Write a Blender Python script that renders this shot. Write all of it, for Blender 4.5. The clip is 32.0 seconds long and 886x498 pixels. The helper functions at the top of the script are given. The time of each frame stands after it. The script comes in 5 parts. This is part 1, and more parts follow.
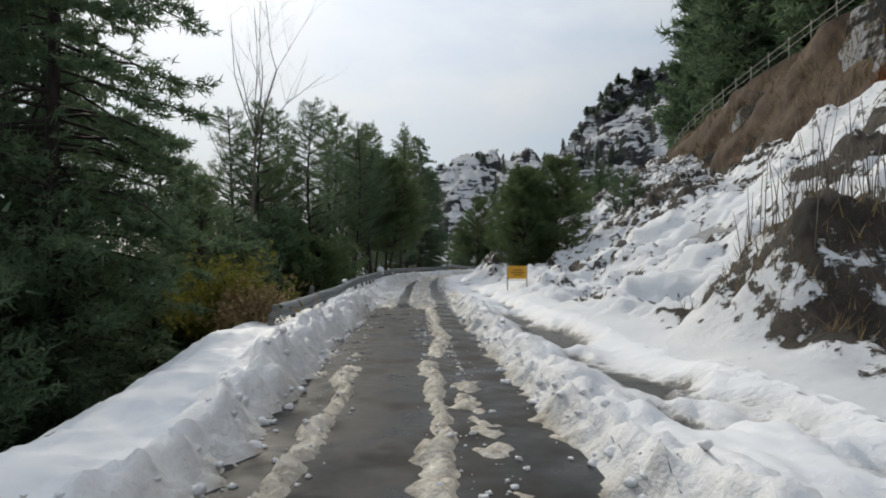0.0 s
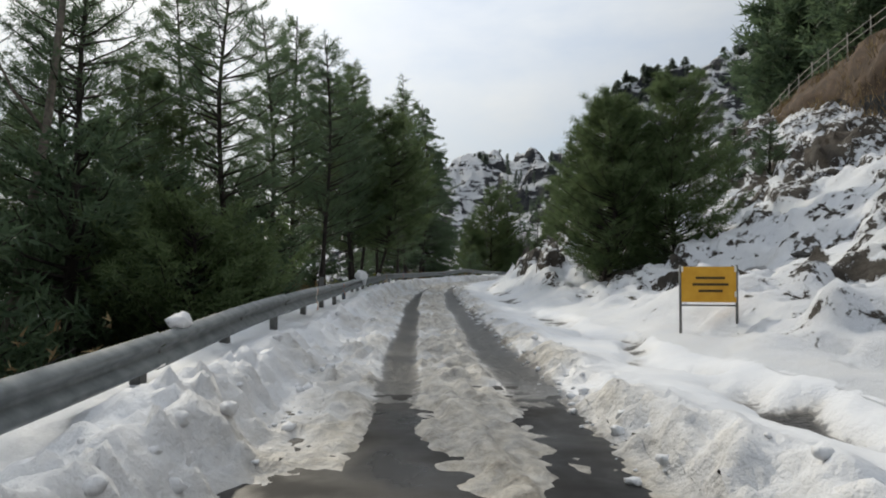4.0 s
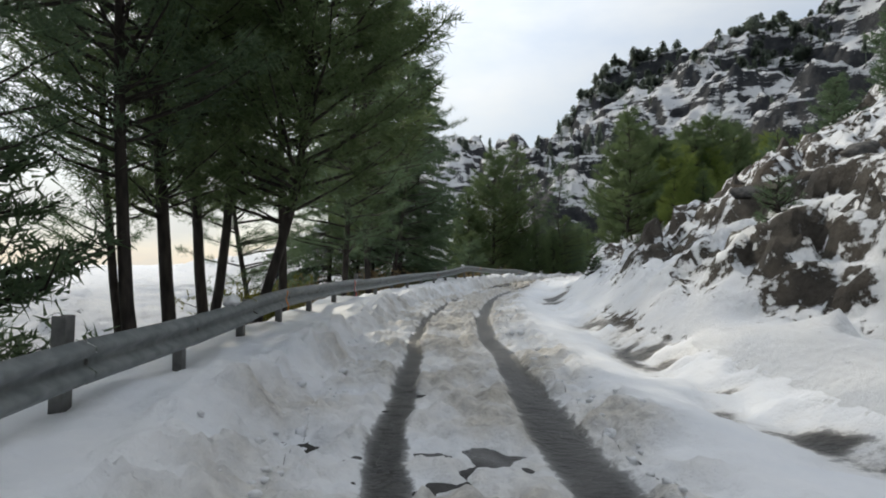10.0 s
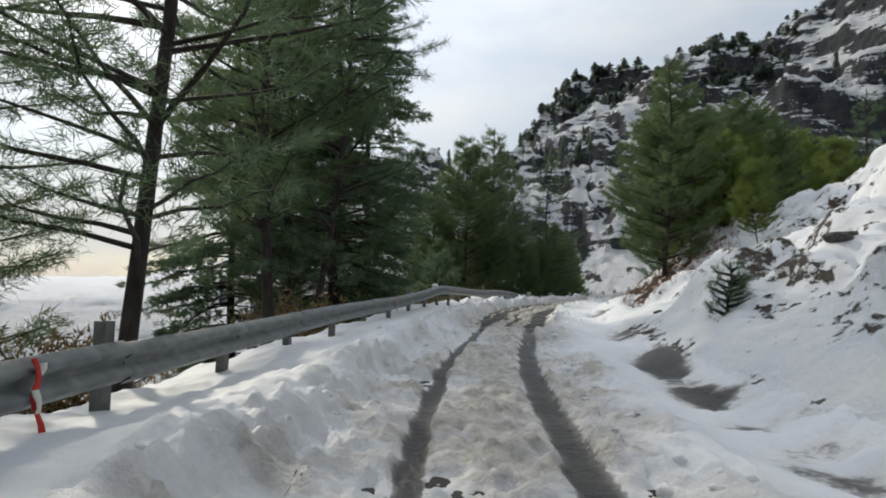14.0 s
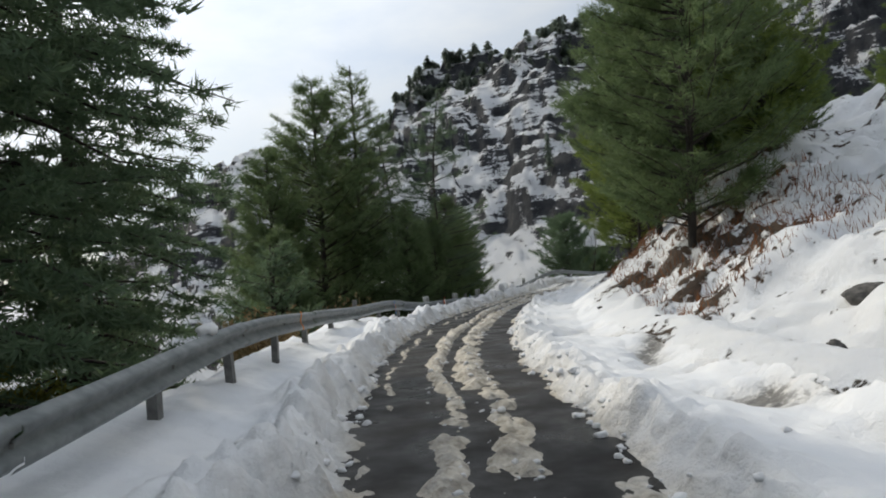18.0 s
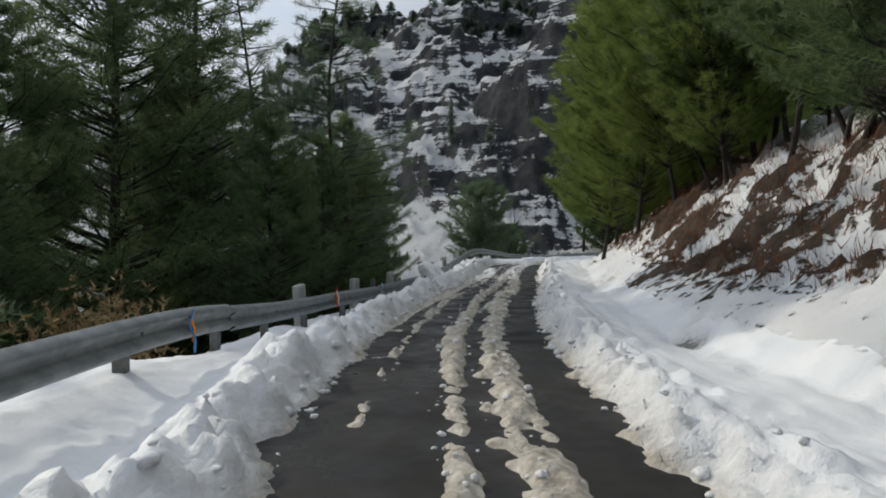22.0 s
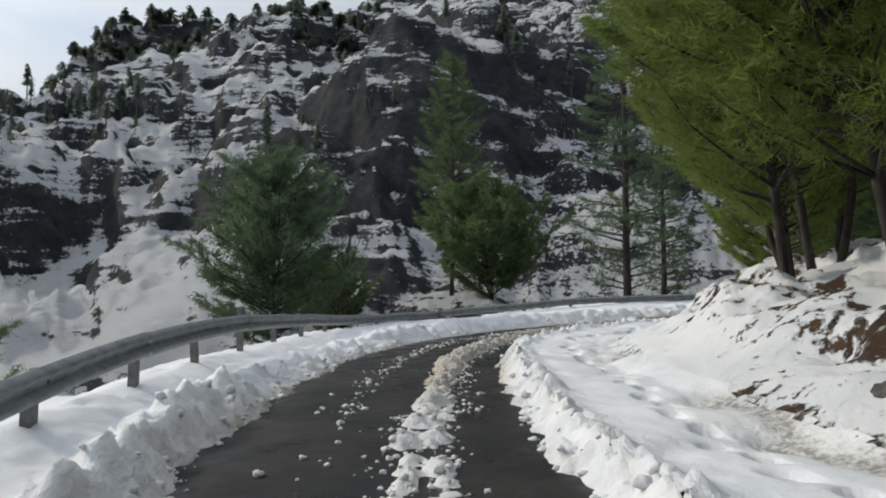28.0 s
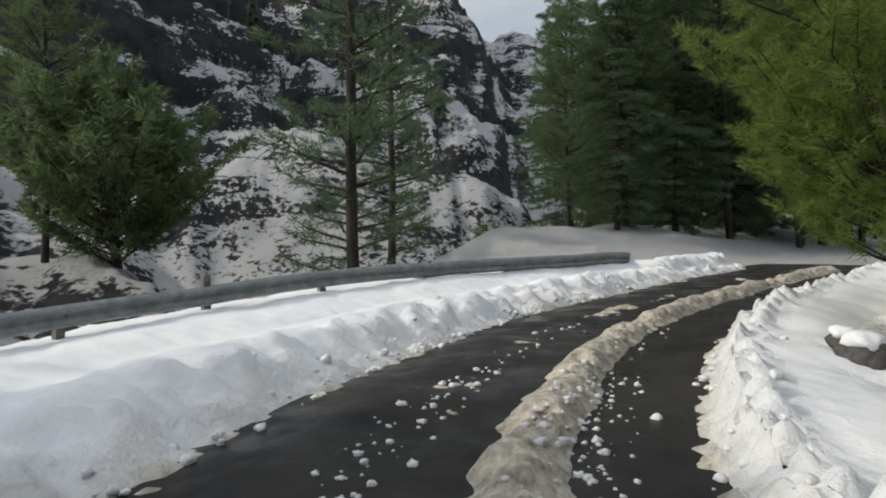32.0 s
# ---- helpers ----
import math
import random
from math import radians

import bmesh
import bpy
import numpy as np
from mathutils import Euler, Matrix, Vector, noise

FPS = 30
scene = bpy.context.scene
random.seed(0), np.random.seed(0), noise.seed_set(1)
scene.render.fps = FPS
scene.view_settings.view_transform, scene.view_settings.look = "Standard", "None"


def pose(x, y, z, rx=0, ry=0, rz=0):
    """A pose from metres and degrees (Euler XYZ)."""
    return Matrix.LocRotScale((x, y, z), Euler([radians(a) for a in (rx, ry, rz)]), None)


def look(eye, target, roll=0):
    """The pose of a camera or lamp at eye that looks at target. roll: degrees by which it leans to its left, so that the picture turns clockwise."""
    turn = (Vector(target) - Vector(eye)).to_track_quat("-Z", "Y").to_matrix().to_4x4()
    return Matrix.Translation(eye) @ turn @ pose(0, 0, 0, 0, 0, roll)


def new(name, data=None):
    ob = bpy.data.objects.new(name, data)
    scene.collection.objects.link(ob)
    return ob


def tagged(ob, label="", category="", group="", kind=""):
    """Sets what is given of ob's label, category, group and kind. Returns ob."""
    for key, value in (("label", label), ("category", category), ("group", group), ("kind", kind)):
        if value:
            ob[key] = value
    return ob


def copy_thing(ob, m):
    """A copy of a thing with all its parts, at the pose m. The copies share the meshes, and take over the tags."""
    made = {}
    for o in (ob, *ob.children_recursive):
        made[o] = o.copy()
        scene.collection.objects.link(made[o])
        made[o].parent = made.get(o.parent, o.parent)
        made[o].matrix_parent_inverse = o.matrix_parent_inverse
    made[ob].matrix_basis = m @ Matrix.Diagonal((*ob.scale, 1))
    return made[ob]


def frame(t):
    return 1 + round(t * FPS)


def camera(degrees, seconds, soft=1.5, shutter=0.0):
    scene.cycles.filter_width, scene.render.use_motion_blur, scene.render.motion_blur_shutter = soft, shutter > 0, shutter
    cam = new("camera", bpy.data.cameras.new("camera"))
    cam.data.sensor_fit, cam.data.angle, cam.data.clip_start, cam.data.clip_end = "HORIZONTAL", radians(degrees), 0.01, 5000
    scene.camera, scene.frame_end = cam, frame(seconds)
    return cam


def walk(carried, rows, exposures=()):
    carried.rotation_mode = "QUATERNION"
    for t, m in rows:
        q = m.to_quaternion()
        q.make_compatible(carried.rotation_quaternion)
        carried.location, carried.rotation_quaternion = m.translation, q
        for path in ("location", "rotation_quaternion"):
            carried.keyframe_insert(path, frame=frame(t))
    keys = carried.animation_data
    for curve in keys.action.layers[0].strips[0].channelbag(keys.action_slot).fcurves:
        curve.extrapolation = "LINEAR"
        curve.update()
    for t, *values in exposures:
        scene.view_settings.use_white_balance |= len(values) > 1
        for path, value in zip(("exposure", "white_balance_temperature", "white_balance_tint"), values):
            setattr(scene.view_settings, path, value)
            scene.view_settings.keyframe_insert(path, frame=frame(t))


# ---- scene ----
cam = camera(67.1, 32.0, soft=1.9)

# seconds, eye x, y, z, yaw, pitch, roll
PATH = [
    (0.0, 0.000, 0.000, 1.220, 0.01, 1.08, -0.09),
    (0.5, -0.064, 1.782, 1.248, 0.95, -0.73, 0.77),
    (1.0, -0.153, 3.574, 1.254, 1.43, 0.78, 2.47),
    (1.5, -0.262, 5.361, 1.227, 0.44, 0.61, 0.55),
    (2.0, -0.383, 7.158, 1.186, 0.11, 0.01, 0.15),
    (2.5, -0.486, 8.953, 1.138, -0.79, -0.38, -0.31),
    (3.0, -0.578, 10.727, 1.087, -0.16, -0.51, 0.17),
    (3.5, -0.688, 12.537, 1.041, 0.06, 0.95, -0.22),
    (5.5, -0.984, 19.892, 1.241, -0.74, 1.96, 0.67),
    (6.0, -1.004, 21.850, 1.239, -1.15, 1.00, -0.51),
    (6.5, -1.023, 23.664, 1.238, -2.07, 0.22, 0.60),
    (7.0, -1.056, 25.497, 1.211, 0.10, 1.62, 1.27),
    (7.5, -1.170, 27.305, 1.177, -0.62, 0.21, -0.40),
    (8.0, -1.254, 29.058, 1.164, -0.44, 1.01, -0.01),
    (8.5, -1.356, 30.662, 1.160, -0.31, 1.70, 0.50),
    (9.0, -1.410, 32.240, 1.169, -0.32, 1.05, 0.39),
    (9.5, -1.450, 33.739, 1.184, -1.10, 1.10, 0.33),
    (10.0, -1.506, 35.283, 1.197, -2.27, 0.93, 0.33),
    (10.5, -1.515, 36.732, 1.204, -1.22, 0.94, 1.48),
    (11.0, -1.508, 38.235, 1.202, -0.86, 2.16, 0.51),
    (11.5, -1.528, 39.724, 1.218, -3.53, 1.95, 0.07),
    (12.0, -1.521, 41.081, 1.243, -2.92, 1.37, 1.32),
    (12.5, -1.470, 42.342, 1.263, -3.36, 1.80, 1.51),
    (13.0, -1.416, 43.806, 1.253, -5.80, 2.07, -0.55),
    (13.5, -1.331, 45.265, 1.222, -5.72, 1.61, 0.84),
    (14.0, -1.228, 46.688, 1.189, -6.12, 2.37, 1.12),
    (14.5, -1.110, 48.102, 1.165, -7.91, 0.61, 0.70),
    (16.5, -0.073, 54.914, 1.234, -11.34, 1.36, -0.99),
    (17.0, 0.218, 56.443, 1.257, -10.27, 1.32, -2.54),
    (17.5, 0.523, 57.909, 1.285, -14.81, 0.96, -4.80),
    (18.0, 0.863, 59.352, 1.291, -17.59, 1.85, -4.62),
    (18.5, 1.297, 60.781, 1.279, -13.81, 2.16, -1.65),
    (19.0, 1.689, 62.289, 1.285, -15.75, 2.34, -2.78),
    (19.5, 2.090, 63.870, 1.294, -19.40, 1.15, -1.47),
    (20.0, 2.482, 65.324, 1.285, -21.46, 1.49, -0.47),
    (20.5, 2.832, 66.621, 1.248, -21.74, 0.72, 1.10),
    (21.0, 3.196, 67.924, 1.208, -22.53, -0.49, 1.57),
    (21.5, 3.618, 69.190, 1.187, -24.55, 1.61, 1.30),
    (22.0, 4.172, 70.720, 1.194, -27.52, -0.81, -0.13),
    (22.5, 4.875, 72.249, 1.181, -30.13, 1.70, -0.27),
    (23.0, 5.648, 73.954, 1.156, -32.28, 2.10, 0.47),
    (23.5, 6.519, 75.565, 1.120, -34.24, 3.28, 1.59),
    (24.0, 7.497, 77.254, 1.116, -35.59, 4.03, 1.27),
    (24.5, 8.533, 78.916, 1.118, -34.85, 3.23, 1.94),
    (25.0, 9.568, 80.530, 1.111, -35.89, 4.03, -0.02),
    (25.5, 10.665, 82.098, 1.106, -37.10, 3.56, 0.21),
    (27.5, 17.400, 90.800, 1.220, -39.45, 3.59, 0.81),
    (28.0, 19.179, 93.293, 1.249, -41.57, 2.37, -0.52),
    (28.5, 20.870, 95.488, 1.249, -42.99, 3.48, 1.14),
    (29.0, 22.499, 97.414, 1.218, -45.89, 2.49, -0.20),
    (29.5, 24.064, 99.229, 1.193, -47.41, 0.55, 1.20),
    (30.0, 25.454, 100.674, 1.145, -50.90, -1.03, 0.67),
    (30.5, 26.776, 101.914, 1.094, -54.24, -0.80, -0.74),
    (31.0, 28.122, 102.931, 1.042, -59.84, -2.31, -1.14),
    (31.5, 29.373, 103.766, 0.998, -64.97, -1.26, -0.99),
    (32.0, 30.954, 104.494, 0.895, -71.31, -1.14, -0.42),
]
SIZE = 1.17          # the plan below is drawn in units of this many metres
walk(cam, [(t, pose(x * SIZE, y * SIZE, z * SIZE, 90 + pitch, 0, yaw) @ pose(0, 0, 0, 0, 0, roll)) for t, x, y, z, yaw, pitch, roll in PATH],
     exposures=[(t, stops, kelvin, 6) for t, stops, kelvin in ((0.0, -0.26, 6650), (3.5, -0.17, 6750), (5.5, -0.16, 6650), (7.0, -0.14, 6650), (9.0, 0.08, 6650), (11.0, 0.12, 6800), (12.0, -0.05, 6750), (14.0, 0.0, 6700), (17.0, 0.05, 6650), (19.0, 0.0, 6700), (21.0, -0.22, 6600), (22.5, -0.06, 6600),
                                                              (24.0, 0.26, 6550), (25.0, 0.32, 6500), (28.0, -0.08, 6600), (30.0, -0.08, 6750), (32.0, 0.0, 6850))])

# ---- light: hazy low sun ahead on the valley side, thin cloud over the sky ----
SUN_AZ, SUN_EL = -25.0, 31.0          # degrees, clockwise from +y
sun_way = Vector((math.sin(radians(SUN_AZ)) * math.cos(radians(SUN_EL)),
                  math.cos(radians(SUN_AZ)) * math.cos(radians(SUN_EL)), math.sin(radians(SUN_EL))))
lamp = bpy.data.lights.new("sun", "SUN")
lamp.energy, lamp.angle, lamp.color = 2.35, radians(1.8), (1.0, 0.92, 0.80)
sun = new("sun", lamp)
sun.matrix_world = look(sun_way * 100, (0, 0, 0))

world = bpy.data.worlds.new("sky")
scene.world = world
world.use_nodes = True
wn, wl = world.node_tree.nodes, world.node_tree.links
wn.clear()
sky = wn.new("ShaderNodeTexSky")
sky.sky_type, sky.sun_disc = "NISHITA", False
sky.sun_elevation, sky.sun_rotation = radians(SUN_EL), radians(SUN_AZ)
sky.altitude, sky.air_density, sky.dust_density = 2000, 1.0, 2.5
wtc = wn.new("ShaderNodeTexCoord")
wmap = wn.new("ShaderNodeMapping")
wmap.inputs["Scale"].default_value = (1.6, 1.6, 4.0)
wl.new(wtc.outputs["Generated"], wmap.inputs["Vector"])
wno = wn.new("ShaderNodeTexNoise")
wno.inputs["Scale"].default_value, wno.inputs["Detail"].default_value, wno.inputs["Roughness"].default_value = 1.7, 6, 0.55
wl.new(wmap.outputs["Vector"], wno.inputs["Vector"])
wrp = wn.new("ShaderNodeValToRGB")
wrp.color_ramp.elements[0].position, wrp.color_ramp.elements[0].color = 0.32, (0.42, 0.42, 0.42, 1)
wrp.color_ramp.elements[1].position, wrp.color_ramp.elements[1].color = 0.66, (0.90, 0.90, 0.90, 1)
wl.new(wno.outputs["Fac"], wrp.inputs["Fac"])
wmix = wn.new("ShaderNodeMixRGB")
# the cloud is brighter towards the sun behind it
wdot = wn.new("ShaderNodeVectorMath")
wdot.operation = "DOT_PRODUCT"
wdot.inputs[1].default_value = sun_way[:]
wl.new(wtc.outputs["Generated"], wdot.inputs[0])
wglow = wn.new("ShaderNodeValToRGB")
wglow.color_ramp.interpolation = "EASE"
wglow.color_ramp.elements[0].position, wglow.color_ramp.elements[0].color = 0.62, (0.53, 0.550, 0.590, 1)
wglow.color_ramp.elements[1].position, wglow.color_ramp.elements[1].color = 0.99, (0.96, 0.97, 1.0, 1)
wl.new(wdot.outputs["Value"], wglow.inputs["Fac"])
wamp = wn.new("ShaderNodeVectorMath")
wamp.operation = "SCALE"
wamp.inputs["Scale"].default_value = 9.3
wl.new(wglow.outputs["Color"], wamp.inputs[0])
wl.new(wamp.outputs["Vector"], wmix.inputs["Color2"])
wl.new(wrp.outputs["Color"], wmix.inputs["Fac"])
wl.new(sky.outputs["Color"], wmix.inputs["Color1"])
# a clouded sky is brightest overhead
wsep = wn.new("ShaderNodeSeparateXYZ")
wl.new(wtc.outputs["Generated"], wsep.inputs["Vector"])
wrise = wn.new("ShaderNodeMapRange")
wrise.inputs["From Min"].default_value, wrise.inputs["From Max"].default_value = 0.0, 0.9
wrise.inputs["To Min"].default_value, wrise.inputs["To Max"].default_value = 0.52, 1.60
wl.new(wsep.outputs["Z"], wrise.inputs["Value"])
wtop = wn.new("ShaderNodeVectorMath")
wtop.operation = "SCALE"
wl.new(wmix.outputs["Color"], wtop.inputs[0])
wl.new(wrise.outputs["Result"], wtop.inputs["Scale"])
wbg = wn.new("ShaderNodeBackground")
wbg.inputs["Strength"].default_value = 0.15
wl.new(wtop.outputs["Vector"], wbg.inputs["Color"])
wout = wn.new("ShaderNodeOutputWorld")
wl.new(wbg.outputs["Background"], wout.inputs["Surface"])


# ---- numbers: smooth noise and the line of the road ----
def hash2(i, j, seed):
    n = (i.astype(np.int64) * 374761393 + j.astype(np.int64) * 668265263 + seed * 1442695041) & 0x7FFFFFFF
    n = ((n ^ (n >> 13)) * 1274126177) & 0x7FFFFFFF
    return ((n ^ (n >> 16)) & 0xFFFF) / 65535.0


def vnoise(x, y, seed=0):
    i, j = np.floor(x), np.floor(y)
    u, v = x - i, y - j
    u, v = u * u * u * (u * (u * 6 - 15) + 10), v * v * v * (v * (v * 6 - 15) + 10)
    a, b = hash2(i, j, seed), hash2(i + 1, j, seed)
    c, d = hash2(i, j + 1, seed), hash2(i + 1, j + 1, seed)
    return (a + (b - a) * u + (c - a) * v + (a - b - c + d) * u * v) * 2 - 1


def fbm(x, y, octaves=4, seed=0, gain=0.5):
    total, amp = 0, 1.0
    for k in range(octaves):
        total = total + amp * vnoise(x * 2**k + 17.3 * k, y * 2**k - 9.1 * k, seed + k)
        amp *= gain
    return total


def ramp(x, a, b):
    t = np.clip((x - a) / (b - a), 0, 1)
    return t * t * (3 - 2 * t)


def curve_through(points, step):
    """Points at even steps along a smooth line through the given ones."""
    p = np.array(points, float)
    q = np.vstack([2 * p[0] - p[1], p, 2 * p[-1] - p[-2]])
    out = []
    for k in range(1, len(q) - 2):
        t = np.linspace(0, 1, 40, endpoint=False)[:, None]
        a, b, c, d = q[k - 1], q[k], q[k + 1], q[k + 2]
        out.append(0.5 * (2 * b + (c - a) * t + (2 * a - 5 * b + 4 * c - d) * t**2 + (3 * b - a - 3 * c + d) * t**3))
    out = np.vstack(out + [p[-1:]])
    s = np.concatenate([[0], np.cumsum(np.linalg.norm(np.diff(out, axis=0), axis=1))])
    n = np.arange(0, s[-1], step)
    return np.stack([np.interp(n, s, out[:, 0]), np.interp(n, s, out[:, 1])], 1)


LINE = [(1.2, -30), (0.5, -12), (0, 0), (-0.5, 9), (-1.0, 20), (-1.4, 32), (-1.45, 42), (-0.9, 50), (0.3, 56.8), (2.0, 63.6),
        (4.2, 70.6), (7.5, 77.2), (10.7, 82.1), (14.2, 86.7), (17.4, 90.8), (19.2, 93.3), (22.5, 97.4),
        (25.5, 100.7), (28.1, 102.9), (30.95, 104.5), (34.7, 105.3), (38.8, 105.0), (42.8, 103.8), (52, 99.5), (75, 88.8), (115, 70)]
MID = curve_through(LINE, 0.25)                 # the line that the wheels straddle
MID_S = np.arange(len(MID)) * 0.25 - 30.0       # about 0 where the drive begins
MID_T = np.gradient(MID, axis=0)
MID_T /= np.linalg.norm(MID_T, axis=1)[:, None]


def along(s):
    """Place and way of the road at s metres."""
    x, y = np.interp(s, MID_S, MID[:, 0]), np.interp(s, MID_S, MID[:, 1])
    tx, ty = np.interp(s, MID_S, MID_T[:, 0]), np.interp(s, MID_S, MID_T[:, 1])
    n = np.hypot(tx, ty)
    return x, y, tx / n, ty / n


def at_road(s, e):
    """The place e metres to the right of the road's line."""
    x, y, tx, ty = along(s)
    return x + ty * e, y - tx * e


def near_road(x, y):
    """s and e of places, by the nearest point of the road's line."""
    x, y = np.asarray(x, float), np.asarray(y, float)
    shape, x, y = x.shape, x.ravel(), y.ravel()
    m, ms, mt = MID[::3], MID_S[::3], MID_T[::3]
    s, e = np.empty_like(x), np.empty_like(x)
    for k in range(0, len(x), 20000):
        dx, dy = x[k:k + 20000, None] - m[:, 0], y[k:k + 20000, None] - m[:, 1]
        i = np.argmin(dx * dx + dy * dy, 1)
        r = np.arange(len(i))
        s[k:k + 20000] = ms[i]
        side = dx[r, i] * mt[i, 1] - dy[r, i] * mt[i, 0]
        gap = np.hypot(dx[r, i], dy[r, i])
        e[k:k + 20000] = np.where(gap < 12, side, np.sign(side) * gap)
    return s.reshape(shape), e.reshape(shape)


RAIL_LINE = [at_road(s, e) for s, e in ((11.4, -2.15), (16, -2.05), (24, -1.75), (32, -1.75), (40, -1.95), (48, -2.1), (56, -2.0), (64, -1.9),
                                        (72, -2.05), (78, -2.15), (82, -2.35), (87, -2.2), (92, -2.35), (97, -2.6))]
RAIL_LINE = [(float(x), float(y)) for x, y in RAIL_LINE] + [(21.0, 100.0), (24.0, 103.6), (27.2, 106.9), (29.6, 109.0), (32.6, 110.7), (36.0, 111.2), (39.3, 110.4), (42.3, 108.8), (45.0, 106.9), (47.4, 105.4)]
RAIL = curve_through(RAIL_LINE, 0.25)
rail_s, rail_e = near_road(RAIL[:, 0], RAIL[:, 1])
order = np.argsort(rail_s)
RAIL_S, RAIL_E = rail_s[order], rail_e[order]


def fence_side(s):
    """How far left of the road's line the barrier stands."""
    return -np.interp(s, RAIL_S, RAIL_E, left=-2.15, right=-2.2) - 0.45 * (1 - ramp(s, 5.5, 11))


def level(s, e):
    """The road dips a little through the bend, and its outer verge falls away."""
    return -0.30 * ramp(s, 100, 118) + 0.30 * ramp(s, 122, 135) - 0.085 * np.clip(-e - 1.3, 0, 5.5) * ramp(s, 93, 102) * (1 - ramp(s, 119, 127)) \
        - (0.36 + 0.10 * ramp(s, 81, 86)) * np.clip(-e - 1.15, 0, 1.2) * ramp(s, 76, 81) * (1 - ramp(s, 95, 105))


HUB = (20.0, 90.0)


def hill(s, e):
    """Height of the bank on the right, without its small relief."""
    low = np.interp(s, [-30, 28, 36, 43, 60, 65, 71, 77, 95, 103, 112], [0.26, 0.20, 0.25, 0.56, 0.50, 0.34, 0.36, 0.60, 0.55, 0.33, 0.26]) * np.clip(e - 2.6, 0, 3.4)
    up = (0.55 + 0.10 * np.sin(s * 0.13)) * np.clip(e - 6.0, 0, 12)
    return low + up * (1 - 0.25 * ramp(s, 100, 112))


def upper_road(s):
    return 11.7 - 0.075 * np.clip(s - 25, -40, 60)


AZ_E = [(-180, -4), (-40, -4), (-21, -4), (-17, -1), (-14, 3), (-11, 6), (-7, 9), (-3, 11), (1, 12.5), (7, 13), (12, 15), (15, 17.3), (19, 20), (30, 23),
        (45, 27), (58, 24), (66, 20), (72, 14), (80, 11), (90, 10), (105, 6), (130, 0), (180, -4)]


# azimuth and half width in degrees, distance of the face, half its depth, height, length of the back
ROCK_FACES = ((40, 10, 88, 6, 6.5, 110), (21, 9, 44, 5, 3.0, 60), (21, 8, 100, 5, 3.0, 70), (31, 7, 62, 5, 3.5, 50), (67, 8, 150, 7, 6, 80),
              (52, 7, 120, 6, 4.5, 70), (7, 8, 110, 6, 4, 80), (47, 9, 165, 8, 7, 90), (29, 9, 160, 7, 5, 70))


